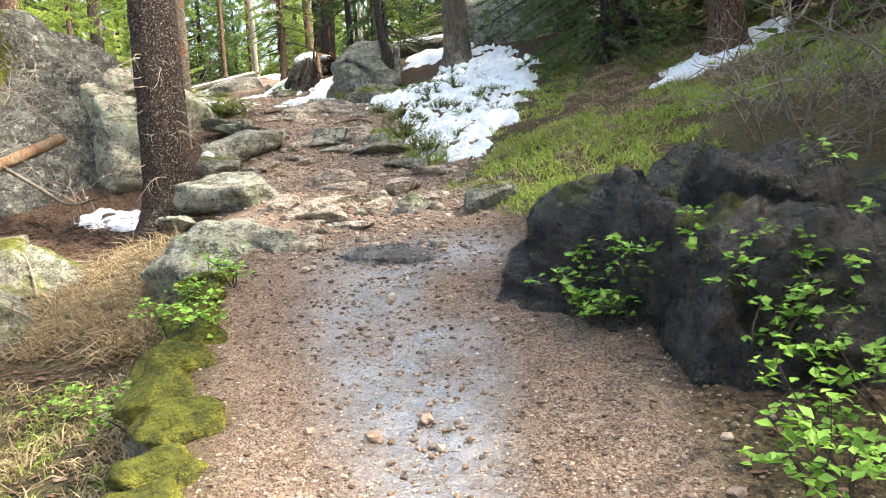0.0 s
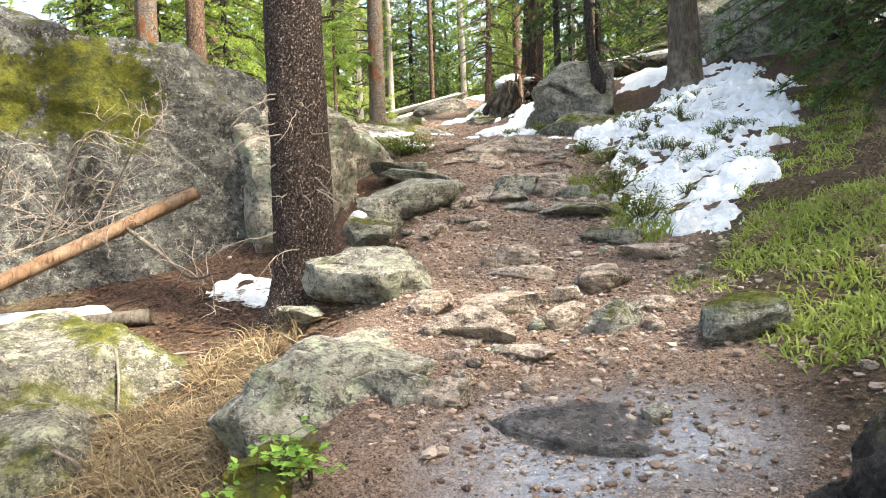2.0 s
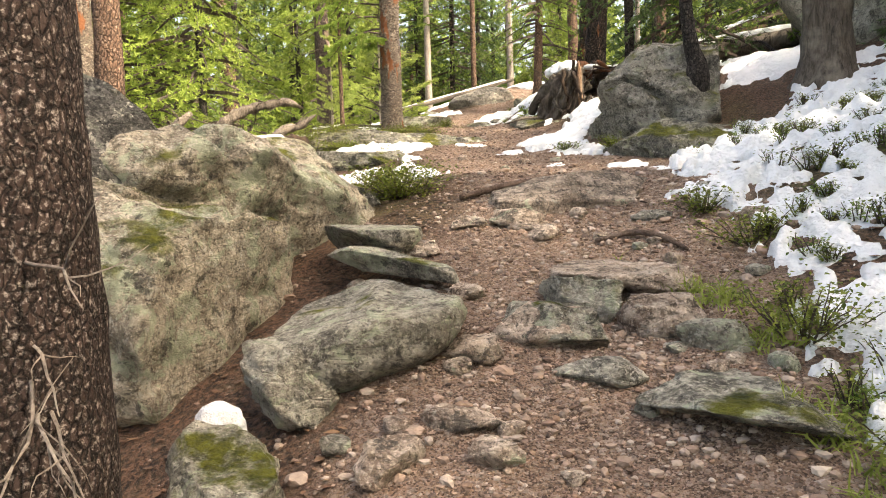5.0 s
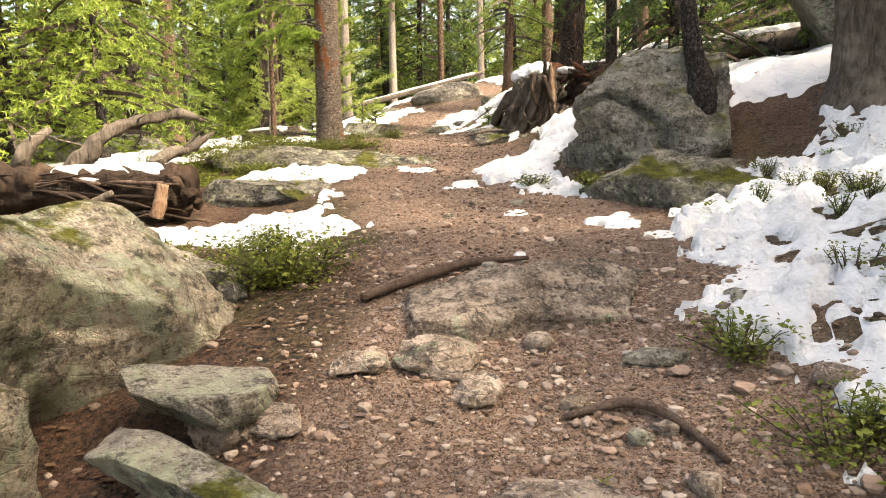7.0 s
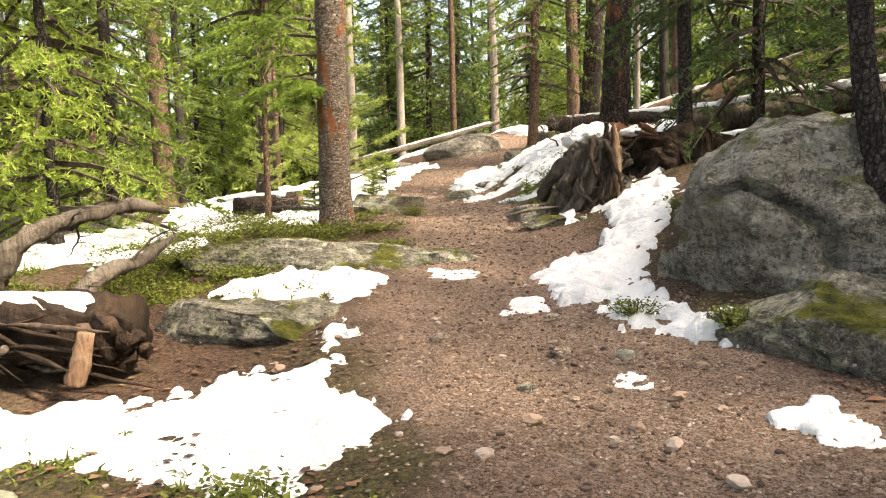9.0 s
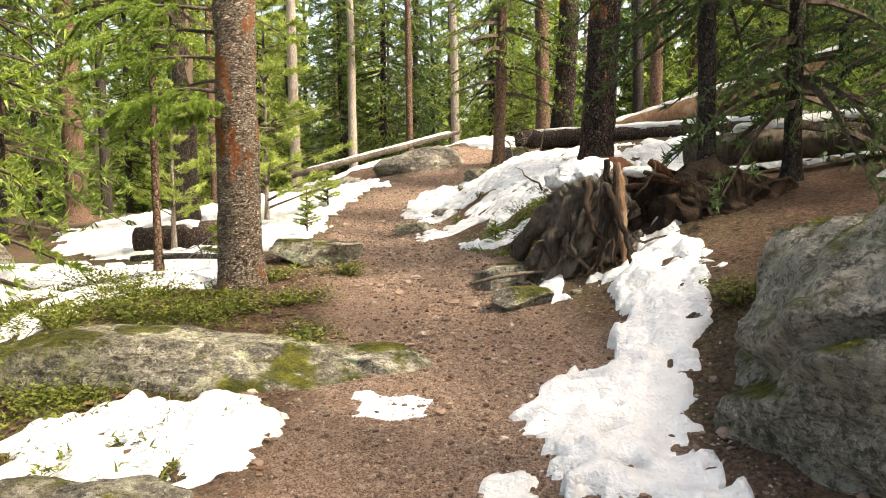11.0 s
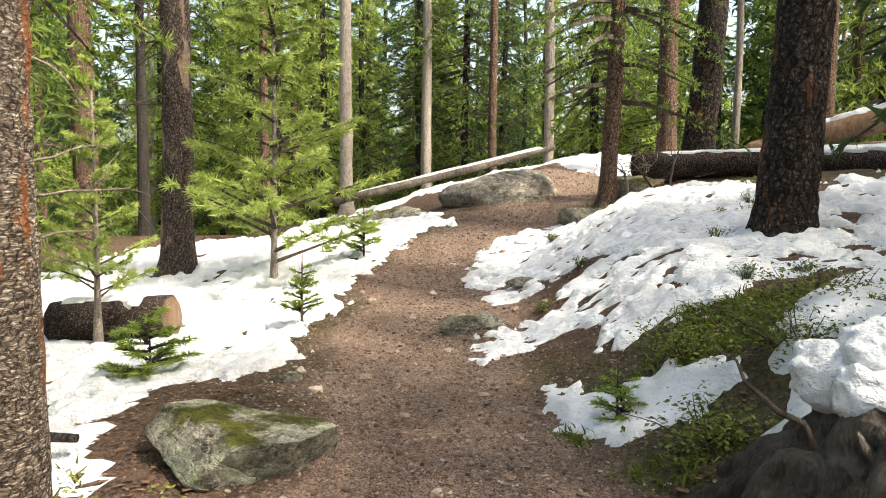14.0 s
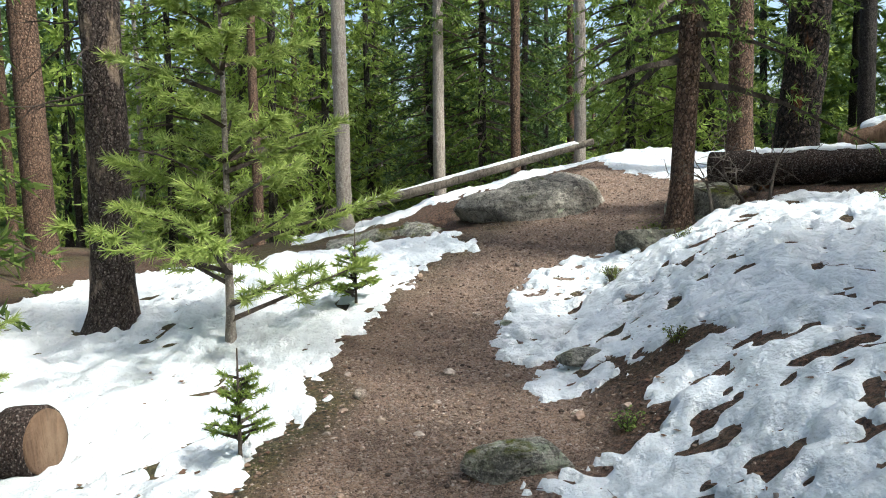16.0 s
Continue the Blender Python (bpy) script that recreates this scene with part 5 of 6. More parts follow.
snow([(-4.2, 24.6), (2.0, 24.0), (3.5, 26.0), (-2.0, 27.0)], "patchy snow behind the fallen trunk", 0.07, 16, 0.06, 0.25, 0.2, False, 0.2, lump=0.03)

# ---- logs ----
log((-7.6, 19.08, 3.02), (-8.55, 18.78, 2.96), 0.19, 0.17, M_SPRUCE, "sawn log with dark brown bark lying in the snow", 1, M_CUT, M_CUT)
log((-4.65, 24.25, 4.4), (3.2, 23.4, 4.62), 0.17, 0.13, M_SPRUCE, "long dark fallen trunk lying above the trail", 2, M_ROT, None)
log((-9.95, 25.6, 3.84), (-6.6, 28.0, 4.9), 0.075, 0.05, M_DEAD, "weathered grey log lying along the crest", 3)
log((-3.2, 27.5, 4.75), (2.5, 25.5, 6.3), 0.2, 0.14, M_BARE, "leaning fallen trunk of red and grey wood on the slope", 4)
log((-2.0, 18.5, 3.95), (5.0, 17.0, 4.5), 0.16, 0.12, M_DEAD, "grey fallen trunk on the slope", 5)
log((-4.75, 12.05, 2.47), (-7.6, 11.75, 2.48), 0.19, 0.19, M_ROT, "rotting dark log with crumbling wood", 7, None, None, relief=0.55, sides=40)
log((-5.6, 5.1, 0.55), (-3.55, 7.0, 1.76), 0.07, 0.052, M_BARE, "broken orange-brown stem leaning against the boulder", 8, M_CUT, M_CUT, 0.01)
log((-5.2, 6.0, 0.74), (-3.75, 6.6, 0.84), 0.09, 0.06, M_DEAD, "grey rotting log on the ground", 9)
for k, (a, b) in enumerate(((0.1, 1.25), (0.35, 0.9), (0.62, 1.3), (0.8, 1.0))):
    limb([(-5.4 + 1.6 * a, 5.3 + 1.5 * a, 0.75 + a), (-5.2 + 1.6 * a, 5.35 + 1.5 * a, 0.85 + a + 0.2 * b), (-4.9 + 1.6 * a, 5.3 + 1.5 * a, 0.9 + a + 0.5 * b), (-4.75 + 1.6 * a, 5.4 + 1.5 * a, 0.8 + a + 0.6 * b)],
         [0.011, 0.009, 0.007, 0.003], M_TWIG, "curling bare dead branch on the broken stem", "branch", "dead wood", 700 + k, 6, 0.1, 12, 0.45, M_TWIG)

# ---- the uprooted stump ----
stump = new("uprooted_stump")
stump.location = (-2.46, 16.5, 3.0)


def stump_part(name, data, mat, label=""):
    v, f = data
    return part(name, (np.asarray(v) - (-2.5, 16.5, 3.0), f), mat, stump, label)


srng = np.random.default_rng(77)
cv, cf = rock_shape(0.72, 0.46, 0.5, 201, 6, 9, 0.8, 2.6)
cv = cv + 0.05 * np.stack([wave3(cv * (1, 1, 0.3), 0.07, 3), wave3(cv * (1, 1, 0.3), 0.05, 4), wave3(cv, 0.09, 5)], 1)
keep_solid(cv + (-2.11, 16.92, 3.26), cf, Matrix())
stump_part("core", (cv + (-2.15, 16.92, 3.26), cf), M_ROT, "dark rotten core of the stump")
cv, cf = rock_shape(0.22, 0.2, 0.13, 207, 5, 3, 0.95, 1.4)
cv[:, 2] += 0.025 * np.sin(34 * cv[:, 1] + 6 * wave3(cv, 0.2, 3)) * (cv[:, 2] > 0)
keep_solid(cv + (-2.66, 16.66, 3.68), cf, Matrix())
stump_part("bark_cap", (cv + (-2.7, 16.66, 3.68), cf), M_REDROT, "red-brown fibrous rotten bark")
for k in range(5):
    u = srng.random()
    p0 = np.array((-2.65 + 0.3 * u, 16.55 + srng.normal(0, 0.08), 3.66 + 0.05 * srng.normal()))
    d = np.array((0.75 + srng.normal(0, 0.12), -0.2 + srng.normal(0, 0.15), 0.12 - 0.5 * u))
    stump_part("rotten_splinter", tube(bent(p0, d, srng.uniform(0.15, 0.32), 4, srng, 0.08), np.array((0.022, 0.03, 0.03, 0.022, 0.006)) * srng.uniform(0.6, 1.2), 6, 500 + k, 0.4), M_ROT if k % 3 else M_REDROT)
cv, cf = rock_shape(0.33, 0.25, 0.48, 203, 6, 8, 0.8, 1.8)
turn_of = np.arctan2(cv[:, 1], cv[:, 0])
ribs = 0.09 * np.sin(9 * turn_of + 4 * cv[:, 2] + 2 * wave3(cv, 0.2, 2)) + 0.05 * np.sin(19 * turn_of - 5 * cv[:, 2] + 2 * wave3(cv, 0.15, 6)) + 0.1 * wave3(cv * (1, 1, 0.25), 0.05, 9) + 0.06 * wave3(cv * (1, 1, 0.4), 0.02, 10)
cv[:, :2] *= (1.0 + ribs - 0.5 * cv[:, 2])[:, None]
cv[:, 0] -= 0.42 * (0.4 - cv[:, 2])**2
keep_solid(cv + (-2.78, 16.4, 3.3), cf, Matrix())
stump_part("root_mass", (cv + (-2.82, 16.4, 3.3), cf), M_DEAD, "grey ribbed mass of roots")
for k, (bx, by, bz, r) in enumerate(((-3.42, 16.66, 3.14, 0.11), (-3.34, 16.42, 3.08, 0.13), (-3.2, 16.25, 3.02, 0.12), (-3.05, 16.14, 3.0, 0.1), (-3.3, 16.85, 3.22, 0.12), (-2.9, 16.12, 3.12, 0.09))):
    a, b = np.array((-2.86, 16.44, 3.58)) + srng.normal(0, 0.05, 3), np.array((bx, by, bz))
    t = np.linspace(0, 1, 26)[:, None]
    sag = np.array((-0.05, -0.04, 0.06)) * np.sin(t * np.pi) * srng.uniform(0.5, 1.3)
    wind = 0.03 * np.sin(t * srng.uniform(5, 11) + srng.uniform(0, 6, 3))
    stump_part("buttress_root", tube(a + (b - a) * t + sag + wind, r * (1.45 - 1.15 * t[:, 0]**0.8 + 0.1 * np.sin(t[:, 0] * 14 + k)), 20, 60 + k, 0.5, grain=0.7), M_STUMPWOOD, "thick weathered grey root")
for k in range(12):
    a = np.array((-2.72, 16.24, 3.36)) + srng.normal(0, 1, 3) * (0.17, 0.05, 0.16)
    b = np.array((-2.75, 16.08, 2.98)) + srng.normal(0, 1, 3) * (0.18, 0.08, 0.06)
    t = np.linspace(0, 1, 16)[:, None]
    r = srng.uniform(0.016, 0.036)
    stump_part("root", tube(a + (b - a) * t + t * (1 - t) * srng.normal(0, 0.17, 3) + np.cumsum(srng.normal(0, 0.016, (16, 3)), 0), np.linspace(r, r * 0.3, 16), 10, 40 + k, 0.6), M_ROT if k % 5 else M_DEAD, "twisted root")
for k in range(16):
    p0 = np.array((-2.7, 16.1, 3.2)) + srng.normal(0, 0.2, 3) * (1.3, 0.5, 1)
    stump_part("rootlet", tube(bent(p0, srng.normal(0, 1, 3) + (-0.3, -0.8, -0.2), 0.35, 6, srng, 0.3), np.linspace(0.01, 0.002, 7), 5), M_DARKTWIG)
stump_part("splinter", tube(bent((-2.62, 16.16, 3.78), (0.12, -0.08, -0.8), 0.8, 12, srng, 0.04), np.array((0.008, 0.02, 0.03, 0.034, 0.036, 0.034, 0.034, 0.03, 0.03, 0.026, 0.02, 0.014, 0.006)), 9, 5, 0.7), M_BARE, "upright orange-brown splinter of wood")
tagged(stump, "uprooted rotten stump with twisted grey roots and red heartwood", "stump")


def snow_lump(x, y, z, rx, ry, rz, seed, label, turn=0):
    v, f = rock_shape(rx, ry, rz, seed, 4, 0, 1.0, 1.9)
    ob = part("snow_lump", (v, f), M_SNOW)
    ob.matrix_world = pose(x, y, z, 0, 0, turn)
    return tagged(ob, label, "snow")


for x, y, z, r, h, k in ((-3.0, 16.5, 3.66, 0.14, 0.09, 231), (-2.87, 16.46, 3.72, 0.16, 0.09, 232), (-2.76, 16.5, 3.75, 0.13, 0.07, 233), (-2.95, 16.36, 3.64, 0.1, 0.08, 234), (-2.82, 16.34, 3.68, 0.1, 0.07, 236), (-2.45, 16.55, 3.72, 0.12, 0.04, 235)):
    snow_lump(x, y, z, r, r * 0.85, h, k, "rounded snow lying on the uprooted stump")
snow([(-3.25, 16.35), (-3.1, 16.45), (-2.95, 16.05), (-2.85, 15.7), (-3.0, 15.65), (-3.12, 16.0)], "ragged snow below the stump roots", 0.05, 31, 0.025, 0.07)
snow([(-1.57, 11.98), (-1.4, 12.1), (-1.27, 11.72), (-1.43, 11.77)], "small snow remnant beside the trail", 0.025, 32, 0.014, 0.08, 0.2, False, 0.45)
snow([(-1.24, 11.55), (-1.09, 11.68), (-0.95, 11.6), (-1.15, 11.39), (-1.25, 11.36)], "small snow remnant beside the trail", 0.025, 36, 0.014, 0.08, 0.2, False, 0.45)
snow([(-2.3, 12.42), (-2.12, 12.45), (-2.05, 12.2), (-2.22, 12.22)], "small snow remnant beside the trail", 0.018, 33, 0.012, 0.07, 0.35, False, 0.5)
snow([(-3.0, 13.6), (-2.8, 13.75), (-2.75, 13.4), (-2.95, 13.3)], "thin snow remnant at the trail edge", 0.025, 34, 0.025, 0.07, 0.2)
snow([(-3.7, 14.2), (-3.4, 14.3), (-3.3, 14.0), (-3.65, 13.95)], "thin snow remnant at the trail edge", 0.025, 35, 0.025, 0.07, 0.2)
snow_on((-4.4, 24.22, 4.42), (3.0, 23.42, 4.62), 0.155, "snow lying along a fallen trunk", 1, 0.06, 0.6)
snow_on((-7.75, 19.03, 3.01), (-8.5, 18.8, 2.96), 0.175, "snow lying on a sawn log", 2, 0.06, 0.5)
snow_on((-9.6, 25.85, 3.95), (-6.8, 27.85, 4.84), 0.06, "snow lying along a weathered log", 3, 0.03, 0.4)
snow([(-10.2, 25.6), (-8.6, 26.1), (-7.4, 26.7), (-6.4, 27.4), (-7.4, 28.0), (-9.0, 26.9), (-10.6, 26.0)], "snow along the log at the crest", 0.06, 60, 0.05, 0.18, 0.15, True)
snow_on((-1.6, 18.42, 4.0), (4.5, 17.1, 4.48), 0.15, "snow lying along a fallen trunk on the slope", 4, 0.06, 0.6)
snow_on((-3.0, 27.4, 4.8), (2.3, 25.6, 6.25), 0.19, "snow lying along a leaning fallen trunk", 5, 0.06, 0.5)
snow_on((-4.9, 12.03, 2.5), (-5.9, 11.93, 2.48), 0.18, "snow on the rotting log", 6, 0.05, 0.35)
snow_lump(-1.83, 10.98, 2.2, 0.035, 0.03, 0.03, 220, "tiny lump of snow on the trail")
snow_lump(-2.3, 7.3, 1.42, 0.07, 0.1, 0.14, 222, "snow remnant wedged behind the edging stones")
snow_on((-5.1, 6.03, 0.77), (-4.0, 6.5, 0.84), 0.07, "snow strip along the rotting log", 7, 0.05, 0.5)
for k in range(14):
    x, y = srng.uniform(0.5, 5.5), srng.uniform(15.5, 26)
    snow([(x - 0.6, y - 0.4), (x + 0.7, y - 0.3), (x + 0.5, y + 0.5), (x - 0.5, y + 0.4)], "ragged snow among fallen wood on the slope", 0.08, 40 + k, 0.06, 0.25, 0.2)

# ---- dead wood ----
limb([(-6.25, 12.3, 2.4), (-6.05, 12.4, 2.75), (-5.88, 12.55, 2.97), (-5.7, 12.85, 3.09), (-5.58, 13.15, 3.14), (-5.5, 13.4, 3.08)], [0.11, 0.095, 0.06, 0.05, 0.045, 0.015], M_DEAD, "curved grey dead root arching over the log", "dead_root", "dead wood", 3, 16, 0.6, 6, 0.4)
limb([(-5.3, 12.1, 2.5), (-5.12, 12.3, 2.75), (-5.08, 12.6, 2.82), (-5.02, 12.85, 2.95)], [0.06, 0.05, 0.04, 0.015], M_DEAD, "forked grey dead branch leaning on the log", "dead_root", "dead wood", 4, 14, 0.6, 5, 0.3)
limb([(-6.6, 12.2, 2.5), (-6.4, 12.1, 2.8), (-6.3, 12.3, 3.0)], [0.1, 0.07, 0.03], M_DEAD, "broken grey root beside the log", "dead_root", "dead wood", 5, 10, 0.3, 4, 0.3)
limb([(-4.75, 11.7, 2.3), (-4.72, 11.72, 2.42), (-4.7, 11.74, 2.55)], [0.05, 0.05, 0.04], M_BARE, "short broken branch stub", "branch", "dead wood", 6, 9, 0.2)
limb([(-5.4, 11.55, 2.3), (-5.2, 11.5, 2.4), (-5.0, 11.55, 2.5)], [0.03, 0.03, 0.02], M_DEAD, "pale dead stick against the log", "branch", "dead wood", 7, 8, 0.2)
limb([(-5.3, 5.25, 0.95), (-4.7, 5.85, 1.25), (-4.2, 6.35, 1.5), (-3.6, 6.95, 1.8)], [0.006, 0.008, 0.008, 0.004], M_TWIG, "thin dead twigs on the broken trunk", "branch", "dead wood", 8, 6, 0.1, 22, 0.6, M_TWIG)
limb([(-4.6, 6.0, 1.2), (-4.55, 6.1, 1.8), (-4.4, 6.2, 2.3)], [0.014, 0.01, 0.004], M_DARKTWIG, "dead upright twigs before the boulder", "branch", "dead wood", 9, 6, 0.1, 9, 0.5, M_TWIG)
limb([(-3.9, 6.6, 1.5), (-3.6, 6.6, 1.3), (-3.3, 6.5, 1.15), (-3.0, 6.4, 1.2)], [0.02, 0.018, 0.014, 0.006], M_DEAD, "bare grey twig bending towards the spruce", "branch", "dead wood", 10, 6, 0.1, 7, 0.4, M_TWIG)
limb([(-2.38, 10.15, 2.12), (-2.21, 10.43, 2.17), (-2.06, 10.71, 2.2), (-1.79, 10.98, 2.2)], [0.02, 0.026, 0.024, 0.012], M_ROOT, "brown root crossing the trail", "root", "root", 11, 8, 0.15)
limb([(-1.36, 9.5, 1.9), (-1.16, 9.58, 1.94), (-1.0, 9.47, 1.93), (-0.86, 9.32, 1.88)], [0.012, 0.018, 0.017, 0.01], M_ROOT, "thin brown root crossing the trail", "root", "root", 12, 8, 0.15)
limb([(-6.9, 16.55, 2.98), (-6.4, 16.5, 3.02), (-5.95, 16.7, 3.0)], [0.03, 0.028, 0.02], M_DARKBARK, "dark stick lying beside the trail", "branch", "dead wood", 13, 7, 0.2, 2, 0.25)
limb([(-3.6, 15.95, 2.92), (-3.35, 16.0, 2.98), (-3.1, 16.15, 3.0)], [0.012, 0.018, 0.01], M_DEAD, "grey stick below the stump", "branch", "dead wood", 14, 7, 0.2)
for k in range(26):
    x, y = srng.uniform(-1.0, 5.0), srng.uniform(15.5, 26)
    z = float(ground(x, y))
    d = srng.normal(0, 1, 3) * (1, 1, 0.25)
    d = d / np.linalg.norm(d) * srng.uniform(0.5, 1.4)
    limb([(x, y, z + 0.05), (x + d[0] * 0.5, y + d[1] * 0.5, z + 0.25 + d[2] * 0.3), (x + d[0], y + d[1], z + 0.2 + d[2] * 0.5)], [0.03, 0.022, 0.008], M_DARKBARK if k % 2 else M_DEAD, "bare fallen branch on the shaded slope", "branch", "dead wood", 300 + k, 6, 0.15, 4, 0.5)

for k in range(64):
    x, q = srng.uniform(-6.9, -4.85), srng.uniform(-1.2, 1.0)
    c = np.array((x, 11.94 - 0.17 * np.cos(q), 2.48 + 0.17 * np.sin(q)))
    line = bent((0, 0, 0), (1, srng.normal(0, 0.08), srng.normal(0, 0.12)), srng.uniform(0.25, 0.8), 8, srng, 0.05)
    ob = part("wood_splinter", tube(line, np.array((0.008, 0.03, 0.045, 0.05, 0.05, 0.045, 0.035, 0.02, 0.005)) * srng.uniform(0.12, 0.4), 8, 450 + k, 0.7), (M_ROT, M_ROT, M_DEAD, M_ROT, M_ROOT, M_ROT)[k % 6])
    ob.location = c - (0.25, 0, 0)
    tagged(ob, "long splinter of dark rotten wood on the log", "dead wood")

for k in range(26):
    a, q = srng.uniform(0, 2 * np.pi), srng.uniform(0.02, 0.17)
    v, f = rock_shape(*srng.uniform(0.03, 0.085, 3), 900 + k, 3, 6, 0.8, 2.2)
    ob = part("rotten_chunk", (v, f), (M_ROT, M_ROT, M_DEAD, M_ROT, M_ROOT)[k % 5])
    ob.matrix_world = pose(-4.74 + srng.uniform(-0.16, 0.07), 12.05 + q * math.cos(a), 2.47 + q * math.sin(a), srng.uniform(0, 90), srng.uniform(0, 90), 0)
    tagged(ob, "crumbling chunk of dark rotten wood on the log", "dead wood")

for k, (x, y) in enumerate(((-4.55, 23.3), (-4.3, 23.6), (-4.1, 23.4))):
    z = float(ground(x, y))
    limb([(x, y, z), (x + srng.normal(0, 0.15), y, z + 0.3), (x + srng.normal(0, 0.4), y - 0.1, z + srng.uniform(0.3, 0.7))], [0.016, 0.011, 0.004], M_DARKTWIG if k % 2 else M_DEAD, "bare dead branch standing in the snow", "branch", "dead wood", 760 + k, 6, 0.1, 8, 0.5, M_TWIG if k % 2 else M_DARKTWIG)

# bare twiggy bush on the bank
for k in range(16):
    x, y = srng.uniform(2.0, 3.6), srng.uniform(4.2, 5.4)
    z = surface(x, y)
    limb([(x, y, z - 0.05), (x - srng.uniform(0.0, 0.3), y - 0.15, z + 0.35), (x - srng.uniform(0.2, 0.7), y - 0.3, z + srng.uniform(0.2, 0.75))], [0.012, 0.009, 0.003], M_TWIG, "bare twiggy shrub hanging over the bank", "bare_shrub", "shrub", 340 + k, 5, 0.1, 9, 0.5, M_TWIG)

# ---- moss along the walled edge ----
for k in range(13):
    y = 1.1 + 0.27 * k
    x = float(section(y)[0]) - 1.02 + srng.normal(0, 0.04)
    v, f = rock_shape(0.17, 0.2, 0.1, 400 + k, 4, 4, 0.9, 1.6)
    ob = part("moss_cushion", (v, f), M_MOSS)
    ob.matrix_world = pose(x, y, float(ground(x + 0.12, y)) - 0.02, 0, -12, srng.uniform(0, 90))
    tagged(ob, "yellow-green moss cushion on the trail edge", "moss", "moss along the trail edge")

# ---- plants ----
shrub(-2.95, 10.42, 0.36, 0.24, "low evergreen shrub with small yellow-green leaves", 1, 0.026, 2600, None, 40)
shrub(-3.2, 10.75, 0.2, 0.16, "low evergreen shrub with small yellow-green leaves", 2, 0.026, 1500, None, 24)
LOW = "low leafy ground plants"
for k, (x, y, r, h) in enumerate(((-5.1, 15.2, 0.4, 0.12), (-4.8, 15.6, 0.35, 0.1), (-5.9, 15.3, 0.45, 0.14), (-5.6, 14.9, 0.4, 0.12), (-6.4, 15.6, 0.5, 0.14), (-4.7, 16.3, 0.25, 0.1),
                                  (-5.3, 16.2, 0.3, 0.1), (-5.2, 13.8, 0.5, 0.08), (-5.8, 13.9, 0.5, 0.08), (-3.3, 17.4, 0.35, 0.14), (-3.0, 17.9, 0.4, 0.16), (-3.5, 18.3, 0.35, 0.14), (-2.9, 18.6, 0.4, 0.14),
                                  (-1.9, 15.0, 0.2, 0.12), (-2.2, 13.2, 0.16, 0.1), (-1.7, 12.9, 0.16, 0.1), (-0.8, 9.9, 0.2, 0.14), (-0.55, 9.4, 0.25, 0.16), (-0.85, 11.9, 0.22, 0.1), (-0.4, 8.4, 0.3, 0.2),
                                  (-0.15, 7.6, 0.3, 0.2), (-4.6, 24.2, 0.3, 0.18), (-5.0, 23.6, 0.3, 0.14),
                                  (-5.6, 13.3, 0.45, 0.09), (-6.1, 13.6, 0.5, 0.1), (-5.9, 14.6, 0.5, 0.1), (-5.2, 14.95, 0.5, 0.1), (-6.6, 14.3, 0.5, 0.12), (-4.4, 14.95, 0.35, 0.08))):
    tagged(shrub(x, y, r, h, "low green ground plants with small leaves", 20 + k, 0.024, int(2600 * r), M_SHRUB, 22), group=LOW)
POKE = "shrubs poking through the snow"
for k in range(84):
    if k < 64:
        x, y = srng.uniform(-0.6, 0.9), srng.uniform(7.8, 13.2)
    else:
        x, y = srng.uniform(-5.6, -2.8), srng.uniform(19.0, 23.0)
        if abs(x - float(section(y)[0])) < 0.9:
            continue
    tagged(shrub(x, y, srng.uniform(0.06, 0.14), srng.uniform(0.07, 0.14), "small twiggy green shrub melting out of the snow", 60 + k, 0.018, 220, M_SHRUB if k % 3 else M_NEEDLE, 12), group=POKE)
for k, (x, y, h) in enumerate(((0.62, 3.55, 0.3), (0.95, 3.25, 0.4), (1.25, 3.0, 0.55), (1.5, 2.75, 0.6), (1.15, 2.7, 0.5), (1.45, 2.4, 0.5), (1.2, 2.2, 0.42), (1.65, 3.1, 0.75), (1.05, 2.0, 0.36), (1.35, 1.9, 0.45), (0.75, 3.4, 0.25))):
    tagged(leafy_plant(x, y, h, "bright green leafy sapling at the foot of the wet rock", 500 + k, 3, 0.045, 0.3, 8, float(ground(x, y)), (-0.15, 0.1)), group="leafy saplings by the wet rock")
for k, (x, y, h) in enumerate(((-1.35, 3.9, 0.22), (-1.2, 3.5, 0.2), (-1.25, 4.2, 0.18), (-1.55, 4.05, 0.3), (-1.5, 3.3, 0.3), (-2.2, 2.7, 0.2), (-2.6, 3.2, 0.18), (-1.95, 3.6, 0.2))):
    tagged(leafy_plant(x, y, h, "small bright green leafy plant at the trail edge", 520 + k, 3, 0.04, 0.3, 6, float(ground(x, y))), group="small plants on the trail edge")
grass([(0.5, 5.2), (1.2, 4.95), (3.4, 5.6), (5.5, 8.0), (3.5, 8.2), (1.6, 7.0), (0.6, 7.2), (0.2, 6.2)], 1500, "bright green grass and low herbs on the bank", 1, M_GRASS, 0.085, 0.006)
grass([(0.0, 6.2), (0.6, 5.9), (1.5, 8.5), (2.2, 11.0), (1.2, 10.5), (0.6, 8.0)], 420, "green and straw-coloured grass beside the snow", 2, M_GRASS, 0.08, 0.005)
grass([(-2.3, 6.2), (-1.9, 5.3), (-1.75, 4.3), (-2.6, 4.2), (-2.9, 5.2), (-2.8, 6.2)], 420, "dry straw-coloured grass hanging over the slope", 3, M_STRAW, 0.26, 0.004, 1.1)
grass([(-4.4, 4.4), (-1.5, 3.9), (-1.3, 1.2), (-4.4, 1.2)], 1000, "dry grass and moss on the slope below the trail", 4, M_STRAW, 0.13, 0.004, 1.0)
